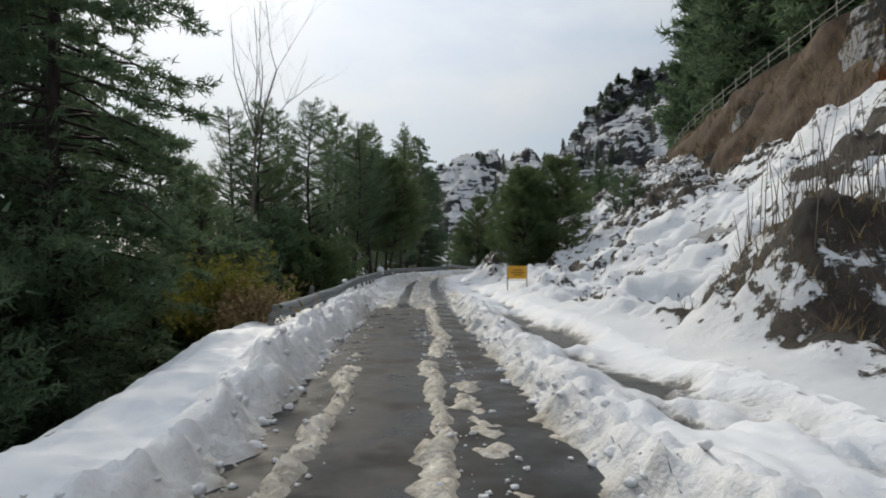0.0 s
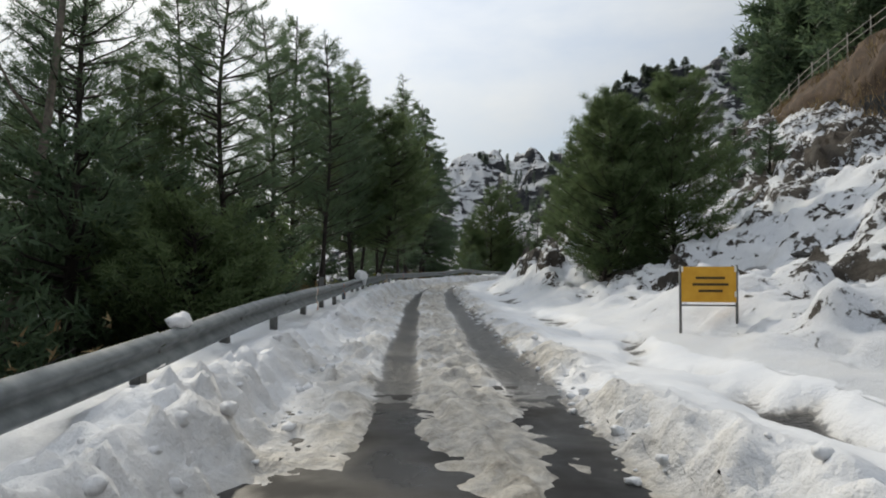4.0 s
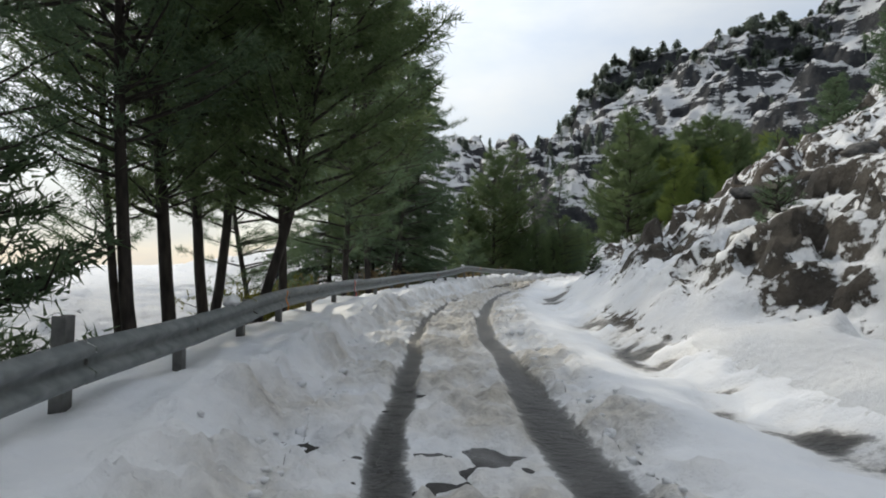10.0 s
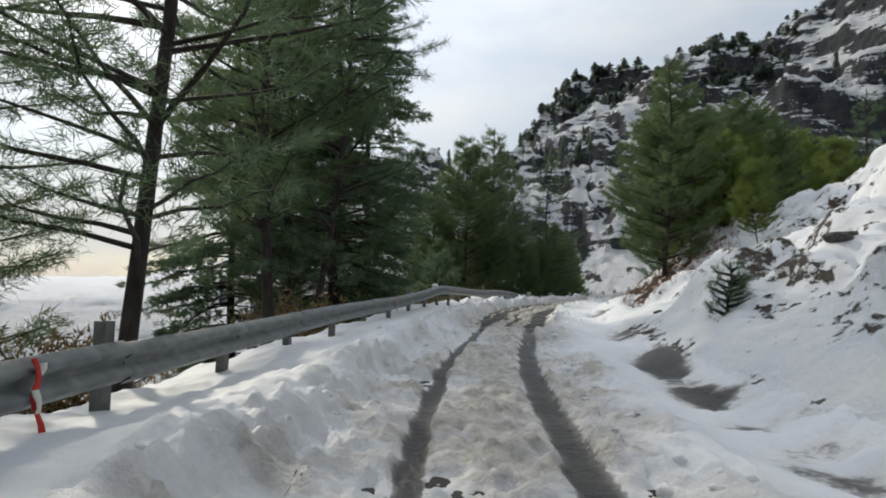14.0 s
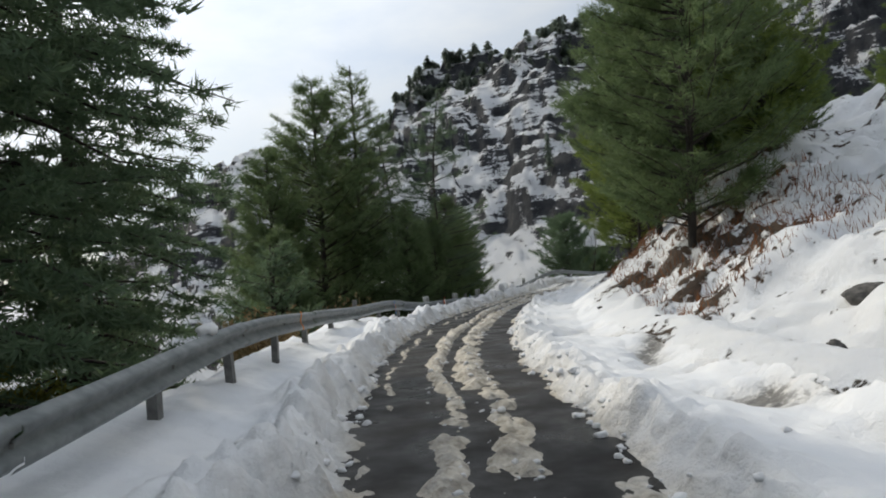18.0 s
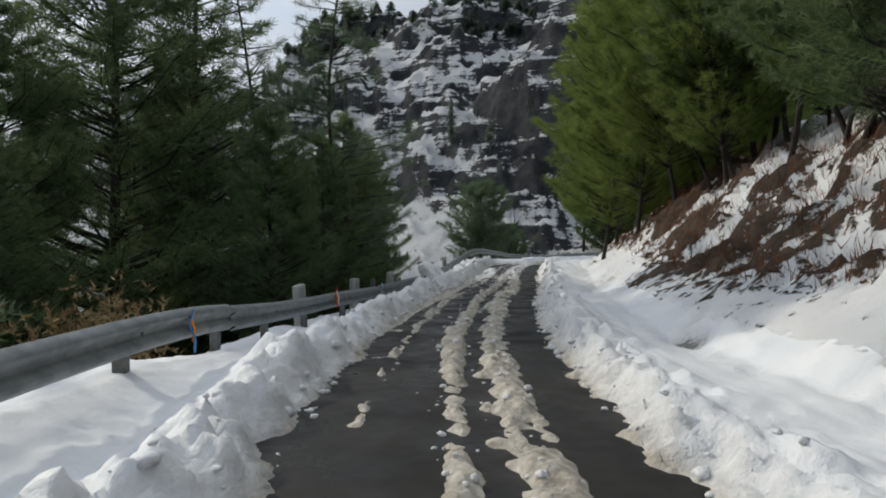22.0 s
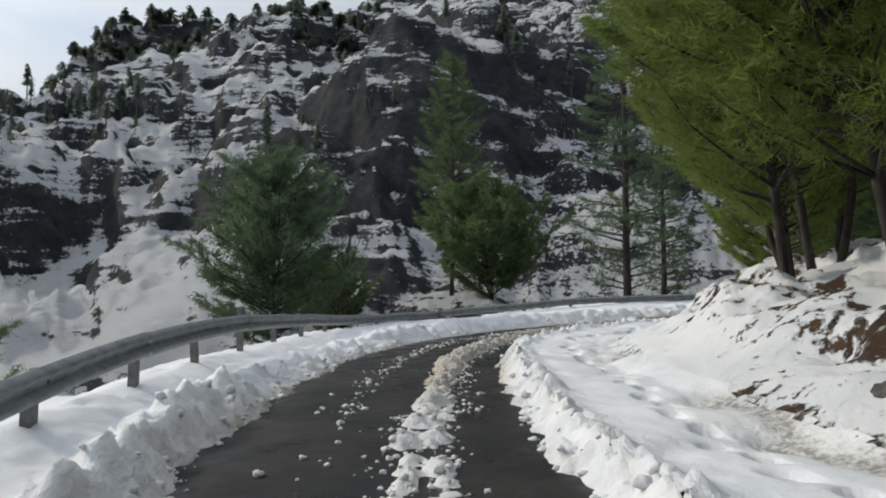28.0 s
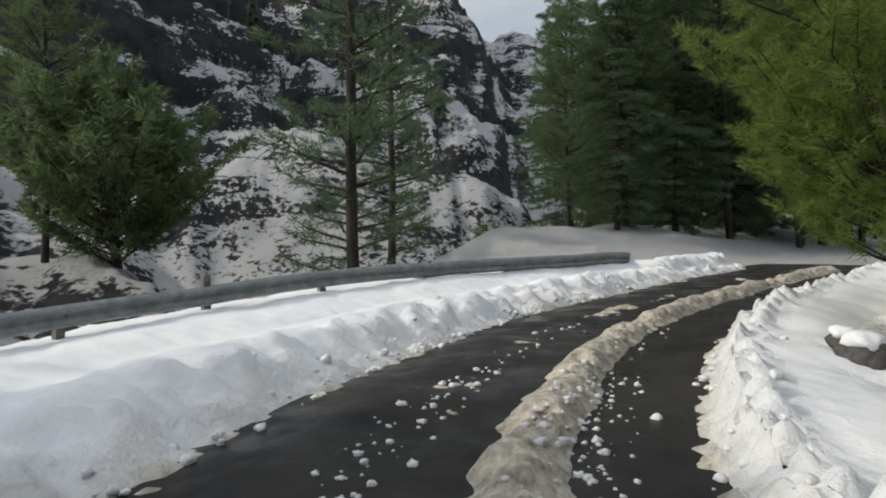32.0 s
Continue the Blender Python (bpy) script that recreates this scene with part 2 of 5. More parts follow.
def land(x, y):
    """Height of the ground sheet."""
    s, e = near_road(x, y)
    drop = np.clip(-e - np.maximum(2.7, fence_side(s) + 0.8), 0, None)
    left_down = -46 * (1 - np.exp(-drop * 0.55 / 46)) + 0.4 * fbm(x * 0.2, y * 0.2, 3, 5) * ramp(drop, 1, 6)
    left_up = 0.20 * np.clip(drop - 1.2, 0, 6) - 0.45 * np.clip(drop - 9, 0, 14) + 0.3 * fbm(x * 0.3, y * 0.3, 3, 6) * ramp(drop, 1, 5)
    w = ramp((x - 46.0) * 0.906 - (y - 105.3) * 0.423, -2, 7)
    left = left_down * (1 - w) + left_up * w + level(s, np.maximum(e, -6.8)) * (1 - ramp(drop, 4, 20))
    top = upper_road(s)
    right = np.minimum(hill(s, e), top - 2.5) + level(s, 0 * e)
    right = right + ramp(e, 17.4, 18.2) * (top - right)
    right = right + 0.62 * np.clip(e - 24, 0, 130) + 1.2 * fbm(x * 0.06, y * 0.06, 4, 8) * ramp(e, 24, 40)
    z = np.where(e < 0, left, right)
    # the mountain across the gully
    dx, dy = x - HUB[0], y - HUB[1]
    r, az = np.hypot(dx, dy), np.degrees(np.arctan2(dx, dy))
    az = az + 2.0 * fbm(r * 0.012, az * 0.05, 3, 21)
    elev = np.interp(az, [a for a, _ in AZ_E], [b for _, b in AZ_E])
    rim = 235 + 35 * np.sin(np.radians(az * 3.1)) + 18 * fbm(az * 0.12, az * 0 + 3, 3, 30)
    crest = rim * np.tan(np.radians(elev)) + 4.0 * fbm(az * 0.45, az * 0 + 8, 3, 33) * (elev > 5)
    u = np.clip((r - 24) / (rim - 24), 0, 1.6)
    shape = np.where(u < 1, 0.42 * u + 0.58 * u**1.9, 1 - 0.25 * (u - 1))
    m = -9 + (crest + 9) * shape
    ledge = fbm(x * 0.022, y * 0.022, 5, 40)
    m = m + 9 * ledge * ramp(r, 40, 120) * (elev > -3)
    # rounded rock masses with a steep face towards the road and a snowy back
    warp = 9.0 * fbm(x * 0.035, y * 0.035, 5, 48, 0.6)
    for at, half, face, soft, high, back in ROCK_FACES:
        wide = 1 - ramp(np.abs(az - at) / half, 0.1, 1.25)
        m = m + high * wide * (1 + 0.3 * ledge) * ramp(r + warp * face / 90.0, face - soft, face + soft) * (1 - ramp(r, face + 0.25 * back, face + back))
    q = m / 17.0 + 1.5 * fbm(x * 0.013, y * 0.013, 4, 44) + 0.012 * (x - y)
    step = np.floor(q) + ramp(q - np.floor(q), 0.45, 0.95)
    m = m + 17.0 * (step - q) * 0.42 * ramp(r, 60, 120) * (elev > 4)
    q = m / 5.0 + 1.2 * fbm(x * 0.03, y * 0.03, 3, 45) + 0.02 * (x + y)
    m = m + 5.0 * (np.floor(q) + ramp(q - np.floor(q), 0.4, 0.95) - q) * 0.55 * np.clip(fbm(x * 0.02, y * 0.02, 2, 46) + 0.75, 0, 1) * ramp(r, 50, 100) * (elev > 4)
    m = m + 1.5 * fbm(x * 0.16, y * 0.16, 4, 47) * ramp(r, 35, 80) + 0.9 * (0.4 - np.abs(fbm(x * 0.30, y * 0.30, 3, 49))) * ramp(r, 30, 60)
    # peaks far behind
    far = 300 * np.exp(-((az - 77) / 9.0) ** 2) * ramp(r, 620, 1000) * (1 - ramp(r, 1050, 1700)) * (1 + 0.16 * fbm(az * 0.22, r * 0.003, 4, 55))
    m = np.maximum(m, far - 40)
    away = np.where(e < 0, ramp(r, 30, 52) * (1 - w) + ramp(r, 50, 80) * w, ramp(r, 200, 260))
    z = np.maximum(z, m * away + z * (1 - away))
    z = z * (1 - ramp(r, 1800, 3000)) - 60 * ramp(r, 1500, 3000)
    # under the strips of road and bank
    under = (1 - ramp(np.abs(e), 4.6, 5.4)) * (e > -3.4) * 1.0 + ((e <= -3.4) & (-e < fence_side(s) + 0.6)) * 1.0 + ((e >= 4.6) & (e < 17.0)) * 1.0
    return z - 0.35 * np.clip(under, 0, 1) * (s > -28) * (s < 138)


# ---- meshes ----
def mesh_of(name, v, f, mat, smooth=True, attrs=()):
    """A mesh from arrays of places and faces (all of three or all of four corners)."""
    v, f = np.asarray(v, np.float32), np.asarray(f, np.int32)
    me = bpy.data.meshes.new(name)
    me.vertices.add(len(v))
    me.vertices.foreach_set("co", v.ravel())
    k = f.shape[1]
    me.loops.add(f.size)
    me.loops.foreach_set("vertex_index", f.ravel())
    me.polygons.add(len(f))
    me.polygons.foreach_set("loop_start", np.arange(0, f.size, k, dtype=np.int32))
    me.polygons.foreach_set("use_smooth", np.full(len(f), smooth))
    for key, values in attrs:
        at = me.attributes.new(key, "FLOAT", "POINT")
        at.data.foreach_set("value", np.asarray(values, np.float32).ravel())
    me.update(calc_edges=True)
    if mat:
        me.materials.append(mat)
    return me


def part(name, vf, mat, parent=None, label="", smooth=True, attrs=()):
    me = vf if isinstance(vf, bpy.types.Mesh) else mesh_of(name, vf[0], vf[1], mat, smooth, attrs)
    ob = new(name, me)
    if parent:
        ob.parent = parent
    return tagged(ob, label)


def base(name, m, label, category, group="", kind=""):
    ob = new(name)
    ob.empty_display_size = 0.2
    ob.matrix_basis = m
    return tagged(ob, label, category, group, kind)


def grid_faces(n, m, closed=False):
    i, j = np.meshgrid(np.arange(n - 1), np.arange(m if closed else m - 1), indexing="ij")
    k = (j + 1) % m
    return np.stack([i * m + j, (i + 1) * m + j, (i + 1) * m + k, i * m + k], -1).reshape(-1, 4)


def join(pieces):
    vs, fs, n = [], [], 0
    for v, f in pieces:
        vs.append(v)
        fs.append(np.asarray(f) + n)
        n += len(v)
    return np.vstack(vs), np.vstack(fs)


def tube(points, radii, n=8, ends=True):
    """A tapered tube along points, with closed ends."""
    p, r = np.asarray(points, float), np.asarray(radii, float)
    if ends:
        p, r = np.vstack([p[:1], p, p[-1:]]), np.concatenate([[1e-4], r, [1e-4]])
    t = np.gradient(p, axis=0)
    t[0], t[-1] = p[min(2, len(p) - 1)] - p[0], p[-1] - p[max(-3, -len(p))]
    t /= np.linalg.norm(t, axis=1)[:, None] + 1e-9
    ref = np.where(np.abs(t[:, 2:3]) > 0.9, [[1.0, 0, 0]], [[0, 0, 1.0]])
    a = np.cross(t, ref)
    a /= np.linalg.norm(a, axis=1)[:, None]
    b = np.cross(t, a)
    w = np.arange(n) * 2 * np.pi / n
    v = p[:, None] + r[:, None, None] * (np.cos(w)[None, :, None] * a[:, None] + np.sin(w)[None, :, None] * b[:, None])
    return v.reshape(-1, 3), grid_faces(len(p), n, True)


def box(cx, cy, cz, sx, sy, sz, bevel=0.01):
    """A box with cut edges, as quads round six faces."""
    bm = bmesh.new()
    bmesh.ops.create_cube(bm, size=1.0, matrix=Matrix.LocRotScale((cx, cy, cz), None, (sx, sy, sz)))
    if bevel:
        bmesh.ops.bevel(bm, geom=bm.edges[:], offset=bevel, segments=1, affect="EDGES")
    bmesh.ops.triangulate(bm, faces=bm.faces[:])
    v = np.array([x.co[:] for x in bm.verts])
    f = np.array([[x.index for x in g.verts] for g in bm.faces])
    bm.free()
    return v, f


def lump(rx, ry, rz, seed, rough=0.3, sub=2, flat=0.0):
    """An uneven stone or clod."""
    bm = bmesh.new()
    bmesh.ops.create_icosphere(bm, subdivisions=sub, radius=1)
    rng = random.Random(seed)
    off = Vector((rng.uniform(0, 50), rng.uniform(0, 50), rng.uniform(0, 50)))
    for q in bm.verts:
        k = 1 + rough * (noise.noise(q.co * 1.3 + off) + 0.5 * noise.noise(q.co * 3.1 + off))
        q.co = Vector((q.co.x * rx, q.co.y * ry, max(q.co.z, -1 + flat) * rz)) * k
    v = np.array([q.co[:] for q in bm.verts])
    f = np.array([[q.index for q in g.verts] for g in bm.faces])
    bm.free()
    return v, f


# ---- materials ----
def material(name, rough=0.8, metal=0.0, spec=0.3):
    mat = bpy.data.materials.new(name)
    mat.use_nodes = True
    b = mat.node_tree.nodes["Principled BSDF"]
    b.inputs["Roughness"].default_value, b.inputs["Metallic"].default_value = rough, metal
    b.inputs["Specular IOR Level"].default_value = spec
    return mat, mat.node_tree.nodes, mat.node_tree.links, b


def tex(mat, scale, detail=4, rough=0.55, stretch=None, world_space=True, tilt=(0, 0, 0)):
    """A noise texture in metres; its Fac."""
    nd, lk = mat.node_tree.nodes, mat.node_tree.links
    n = nd.new("ShaderNodeTexNoise")
    n.inputs["Scale"].default_value, n.inputs["Detail"].default_value, n.inputs["Roughness"].default_value = scale, detail, rough
    src = nd.new("ShaderNodeNewGeometry").outputs["Position"] if world_space else nd.new("ShaderNodeTexCoord").outputs["Object"]
    if stretch:
        mp = nd.new("ShaderNodeMapping")
        mp.inputs["Scale"].default_value = stretch
        mp.inputs["Rotation"].default_value = tilt
        lk.new(src, mp.inputs["Vector"])
        src = mp.outputs["Vector"]
    lk.new(src, n.inputs["Vector"])
    return n.outputs["Fac"]


def ramped(mat, fac, stops):
    nd = mat.node_tree.nodes.new("ShaderNodeValToRGB")
    el = nd.color_ramp.elements
    while len(el) < len(stops):
        el.new(0.5)
    for e, (pos, c) in zip(el, stops):
        e.position, e.color = pos, (*c, 1) if len(c) == 3 else c
    mat.node_tree.links.new(fac, nd.inputs["Fac"])
    return nd.outputs["Color"]


def mixed(mat, fac, a, b):
    nd, lk = mat.node_tree.nodes.new("ShaderNodeMixRGB"), mat.node_tree.links
    for sock, val in ((nd.inputs["Fac"], fac), (nd.inputs["Color1"], a), (nd.inputs["Color2"], b)):
        if isinstance(val, bpy.types.NodeSocket):
            lk.new(val, sock)
        elif isinstance(val, (int, float)):
            sock.default_value = val
        else:
            sock.default_value = (*val, 1)
    return nd.outputs["Color"]


def maths(mat, op, a, b=0.0, clamp=False):
    nd, lk = mat.node_tree.nodes.new("ShaderNodeMath"), mat.node_tree.links
    nd.operation, nd.use_clamp = op, clamp
    for sock, val in ((nd.inputs[0], a), (nd.inputs[1], b)):
        if isinstance(val, bpy.types.NodeSocket):
            lk.new(val, sock)
        else:
            sock.default_value = val
    return nd.outputs[0]


def bumped(mat, b, height, strength, distance):
    nd, lk = mat.node_tree.nodes.new("ShaderNodeBump"), mat.node_tree.links
    nd.inputs["Strength"].default_value, nd.inputs["Distance"].default_value = strength, distance
    lk.new(height, nd.inputs["Height"])
    lk.new(nd.outputs["Normal"], b.inputs["Normal"])


def attribute(mat, key):
    nd = mat.node_tree.nodes.new("ShaderNodeAttribute")
    nd.attribute_name = key
    return nd.outputs["Fac"]


def plain(name, c1, c2, scale, rough=0.8, metal=0.0, spec=0.3, bump=0.0, stretch=None, detail=5):
    mat, nd, lk, b = material(name, rough, metal, spec)
    n = tex(mat, scale, detail, stretch=stretch, world_space=False)
    lk.new(ramped(mat, n, [(0.3, c1), (0.7, c2)]), b.inputs["Base Color"])
    if bump:
        bumped(mat, b, n, 0.6, bump)
    return mat


def snow_material():
    mat, nd, lk, b = material("snow", 0.62, 0, 0.25)
    big, fine = tex(mat, 0.9, 5), tex(mat, 22, 6, 0.62)
    white = ramped(mat, big, [(0.3, (0.66, 0.68, 0.72)), (0.7, (0.77, 0.77, 0.78))])
    slush = ramped(mat, tex(mat, 7, 6, 0.6), [(0.28, (0.14, 0.12, 0.095)), (0.5, (0.40, 0.36, 0.295)), (0.72, (0.64, 0.59, 0.51))])
    dirt_shade = maths(mat, "ADD", attribute(mat, "dirt_shade"), maths(mat, "MULTIPLY", maths(mat, "SUBTRACT", tex(mat, 5, 6, 0.65), 0.5), 0.9), True)
    snowy = mixed(mat, maths(mat, "MULTIPLY", dirt_shade, attribute(mat, "dirt_shade"), True), white, slush)
    grit = maths(mat, "MULTIPLY", maths(mat, "SUBTRACT", tex(mat, 11, 7, 0.68), 0.5), 1.7)
    soaked = maths(mat, "MULTIPLY", maths(mat, "SUBTRACT", maths(mat, "ADD", attribute(mat, "wet"), grit), 0.45), 4.0, True)
    tar = ramped(mat, tex(mat, 2.5, 6, 0.65), [(0.3, (0.016, 0.016, 0.017)), (0.7, (0.055, 0.053, 0.050))])
    lk.new(mixed(mat, maths(mat, "MULTIPLY", soaked, attribute(mat, "wet"), True), snowy, tar), b.inputs["Base Color"])
    lk.new(maths(mat, "SUBTRACT", 0.62, maths(mat, "MULTIPLY", attribute(mat, "wet"), 0.22)), b.inputs["Roughness"])
    clod = tex(mat, 9, 5, 0.6)
    crumb = maths(mat, "ADD", maths(mat, "MULTIPLY", fine, 0.5), maths(mat, "MULTIPLY", clod, 1.6))
    soft = maths(mat, "ADD", maths(mat, "MULTIPLY", attribute(mat, "dirt_shade"), 1.2), 0.22)
    bumped(mat, b, maths(mat, "MULTIPLY", crumb, soft), 0.6, 0.06)
    return mat


def bank_material():
    """Snow on a slope of brown earth and grey stone that shows where it is steep or thin."""
    mat, nd, lk, b = material("snowy_bank", 0.7, 0, 0.2)
    white = ramped(mat, tex(mat, 0.7, 5), [(0.3, (0.68, 0.70, 0.74)), (0.7, (0.79, 0.79, 0.79))])
    earth = ramped(mat, tex(mat, 2.2, 7, 0.65), [(0.28, (0.030, 0.028, 0.026)), (0.5, (0.075, 0.064, 0.053)), (0.75, (0.15, 0.132, 0.112))])
    red = ramped(mat, tex(mat, 4.6, 9, 0.72), [(0.3, (0.030, 0.019, 0.013)), (0.52, (0.098, 0.056, 0.034)), (0.75, (0.21, 0.125, 0.075))])
    soil = mixed(mat, attribute(mat, "red"), earth, red)
    edge = maths(mat, "MULTIPLY", maths(mat, "SUBTRACT", tex(mat, 4.4, 8, 0.66), 0.5), 2.7)
    bare = maths(mat, "MULTIPLY", maths(mat, "SUBTRACT", maths(mat, "ADD", attribute(mat, "bare"), edge), 0.5), 7.0, True)
    lk.new(mixed(mat, bare, white, soil), b.inputs["Base Color"])
    bumped(mat, b, maths(mat, "MULTIPLY", tex(mat, 6, 10, 0.74), maths(mat, "ADD", maths(mat, "MULTIPLY", bare, 0.8), 0.35)), 0.9, 0.20)
    return mat


def land_material():
    """Far ground: snow on the flatter parts, dark rock and scrub on the steep ones."""
    mat, nd, lk, b = material("snowy_mountain", 0.85, 0, 0.15)
    geo = nd.new("ShaderNodeNewGeometry")
    sep = nd.new("ShaderNodeSeparateXYZ")
    lk.new(geo.outputs["Normal"], sep.inputs["Vector"])
    white = ramped(mat, tex(mat, 0.05, 6), [(0.3, (0.74, 0.76, 0.80)), (0.7, (0.86, 0.86, 0.86))])
    rock = ramped(mat, tex(mat, 0.22, 8, 0.68), [(0.3, (0.018, 0.021, 0.026)), (0.50, (0.046, 0.049, 0.056)), (0.62, (0.070, 0.070, 0.073)), (0.78, (0.135, 0.128, 0.122))])
    rough = maths(mat, "MULTIPLY", maths(mat, "SUBTRACT", tex(mat, 0.45, 10, 0.72), 0.5), 1.6)
    strata = maths(mat, "MULTIPLY", maths(mat, "SUBTRACT", tex(mat, 0.045, 6, 0.55, stretch=(0.7, 0.7, 4.2), tilt=(0.32, 0.37, 0)), 0.5), 3.6)
    beds = maths(mat, "MULTIPLY", maths(mat, "SUBTRACT", tex(mat, 0.17, 7, 0.6, stretch=(0.55, 0.55, 4.5), tilt=(0.32, 0.37, 0)), 0.5), 2.6)
    strata = maths(mat, "ADD", strata, beds)
    wide = maths(mat, "MULTIPLY", maths(mat, "SUBTRACT", tex(mat, 0.016, 4, 0.5), 0.5), 1.1)
    flat = maths(mat, "MULTIPLY", maths(mat, "SUBTRACT", 0.715, sep.outputs["Z"]), 3.0)
    boulder = maths(mat, "SUBTRACT", tex(mat, 1.5, 7, 0.7), 0.5)
    scree = maths(mat, "MULTIPLY", boulder, maths(mat, "ADD", maths(mat, "MULTIPLY", attribute(mat, "scree"), 3.2), 1.2))
    flat = maths(mat, "ADD", flat, maths(mat, "MULTIPLY", attribute(mat, "cliff"), 0.30))
    mask = maths(mat, "MULTIPLY", maths(mat, "ADD", maths(mat, "ADD", maths(mat, "ADD", rough, scree), maths(mat, "ADD", wide, strata)), flat), 4.0, True)
    ground = mixed(mat, mask, white, rock)
    litter = ramped(mat, tex(mat, 1.7, 7, 0.65), [(0.3, (0.020, 0.017, 0.012)), (0.7, (0.075, 0.058, 0.036))])
    scrub = maths(mat, "MULTIPLY", maths(mat, "SUBTRACT", maths(mat, "ADD", attribute(mat, "litter"), maths(mat, "MULTIPLY", maths(mat, "SUBTRACT", tex(mat, 0.8, 6, 0.65), 0.5), 1.6)), 0.5), 6.0, True)
    lk.new(mixed(mat, scrub, ground, litter), b.inputs["Base Color"])
    bumped(mat, b, maths(mat, "ADD", tex(mat, 0.5, 10, 0.78), maths(mat, "MULTIPLY", tex(mat, 0.35, 8, 0.7, stretch=(0.6, 0.6, 4.5), tilt=(0.32, 0.37, 0)), 0.8)), 1.0, 2.6)
    return mat


def asphalt_material():
    mat, nd, lk, b = material("wet_asphalt", 0.35, 0, 0.14)
    big, grit = tex(mat, 0.8, 5), tex(mat, 60, 3, 0.7)
    lk.new(ramped(mat, big, [(0.3, (0.012, 0.012, 0.013)), (0.7, (0.034, 0.031, 0.028))]), b.inputs["Base Color"])
    wet = ramped(mat, tex(mat, 1.4, 5), [(0.35, (0.25, 0.25, 0.25)), (0.65, (0.75, 0.75, 0.75))])
    lk.new(wet, b.inputs["Roughness"])
    bumped(mat, b, grit, 0.35, 0.006)
    return mat


def needle_material(name, dark, mid, light):
    mat, nd, lk, b = material(name, 0.6, 0, 0.25)
    isl = nd.new("ShaderNodeNewGeometry").outputs["Random Per Island"]
    own = nd.new("ShaderNodeObjectInfo").outputs["Random"]
    c = ramped(mat, isl, [(0.0, dark), (0.55, mid), (1.0, light)])
    patch = tex(mat, 0.7, 4)
    c = mixed(mat, maths(mat, "MULTIPLY", patch, 0.55), c, mid)
    c = mixed(mat, maths(mat, "MULTIPLY", own, 0.35), c, dark)
    lk.new(c, b.inputs["Base Color"])
    tr = nd.new("ShaderNodeBsdfTranslucent")
    lk.new(mixed(mat, 0.5, c, light), tr.inputs["Color"])
    mx = nd.new("ShaderNodeMixShader")
    mx.inputs["Fac"].default_value = 0.48
    lk.new(b.outputs["BSDF"], mx.inputs[1])
    lk.new(tr.outputs["BSDF"], mx.inputs[2])
    lk.new(mx.outputs["Shader"], nd["Material Output"].inputs["Surface"])
    return mat


SNOW, BANK, LAND, ASPHALT = snow_material(), bank_material(), land_material(), asphalt_material()
FIR = needle_material("dark_needles", (0.051, 0.087, 0.054), (0.096, 0.150, 0.084), (0.165, 0.225, 0.123))
PINE = needle_material("pine_needles", (0.052, 0.086, 0.040), (0.104, 0.152, 0.066), (0.180, 0.235, 0.105))
BRIGHT = needle_material("sunny_needles", (0.070, 0.112, 0.024), (0.145, 0.205, 0.046), (0.255, 0.305, 0.085))
# far trees: distance haze is put into the colour, paler and greyer than FIR
HAZED_NEEDLES = needle_material("hazed_needles", (0.075, 0.100, 0.084), (0.125, 0.158, 0.125), (0.180, 0.210, 0.165))
BUSHY = needle_material("yellow_leaves", (0.065, 0.072, 0.014), (0.14, 0.145, 0.026), (0.26, 0.25, 0.06))
BARK = plain("bark", (0.017, 0.015, 0.013), (0.060, 0.050, 0.043), 9, 0.9, bump=0.03, stretch=(1, 1, 0.25))
TWIG = plain("pale_twig", (0.10, 0.085, 0.07), (0.22, 0.19, 0.16), 12, 0.85)
ROCK = plain("dark_stone", (0.026, 0.027, 0.029), (0.115, 0.108, 0.100), 3.5, 0.8, bump=0.05, detail=8)
STEEL = plain("galvanised_steel", (0.13, 0.145, 0.15), (0.25, 0.265, 0.265), 6, 0.55, 0.45, 0.35, bump=0.002)
POST = plain("dull_steel", (0.10, 0.10, 0.10), (0.22, 0.22, 0.21), 8, 0.6, 0.4, 0.3, bump=0.002)
YELLOW = plain("yellow_paint", (0.52, 0.26, 0.02), (0.66, 0.36, 0.04), 5, 0.5)
DARKINK = plain("dark_paint", (0.05, 0.03, 0.01), (0.09, 0.06, 0.02), 8, 0.6)
WALL = plain("earth_wall", (0.050, 0.036, 0.026), (0.13, 0.088, 0.060), 1.6, 0.95, bump=0.15, detail=8)
STRAW = plain("dry_grass", (0.16, 0.11, 0.05), (0.34, 0.25, 0.13), 3, 0.9)
RUST = plain("rusty_grass", (0.14, 0.05, 0.015), (0.28, 0.11, 0.04), 2, 0.9)
FENCE = plain("weathered_fence", (0.25, 0.23, 0.20), (0.42, 0.40, 0.36), 7, 0.8)

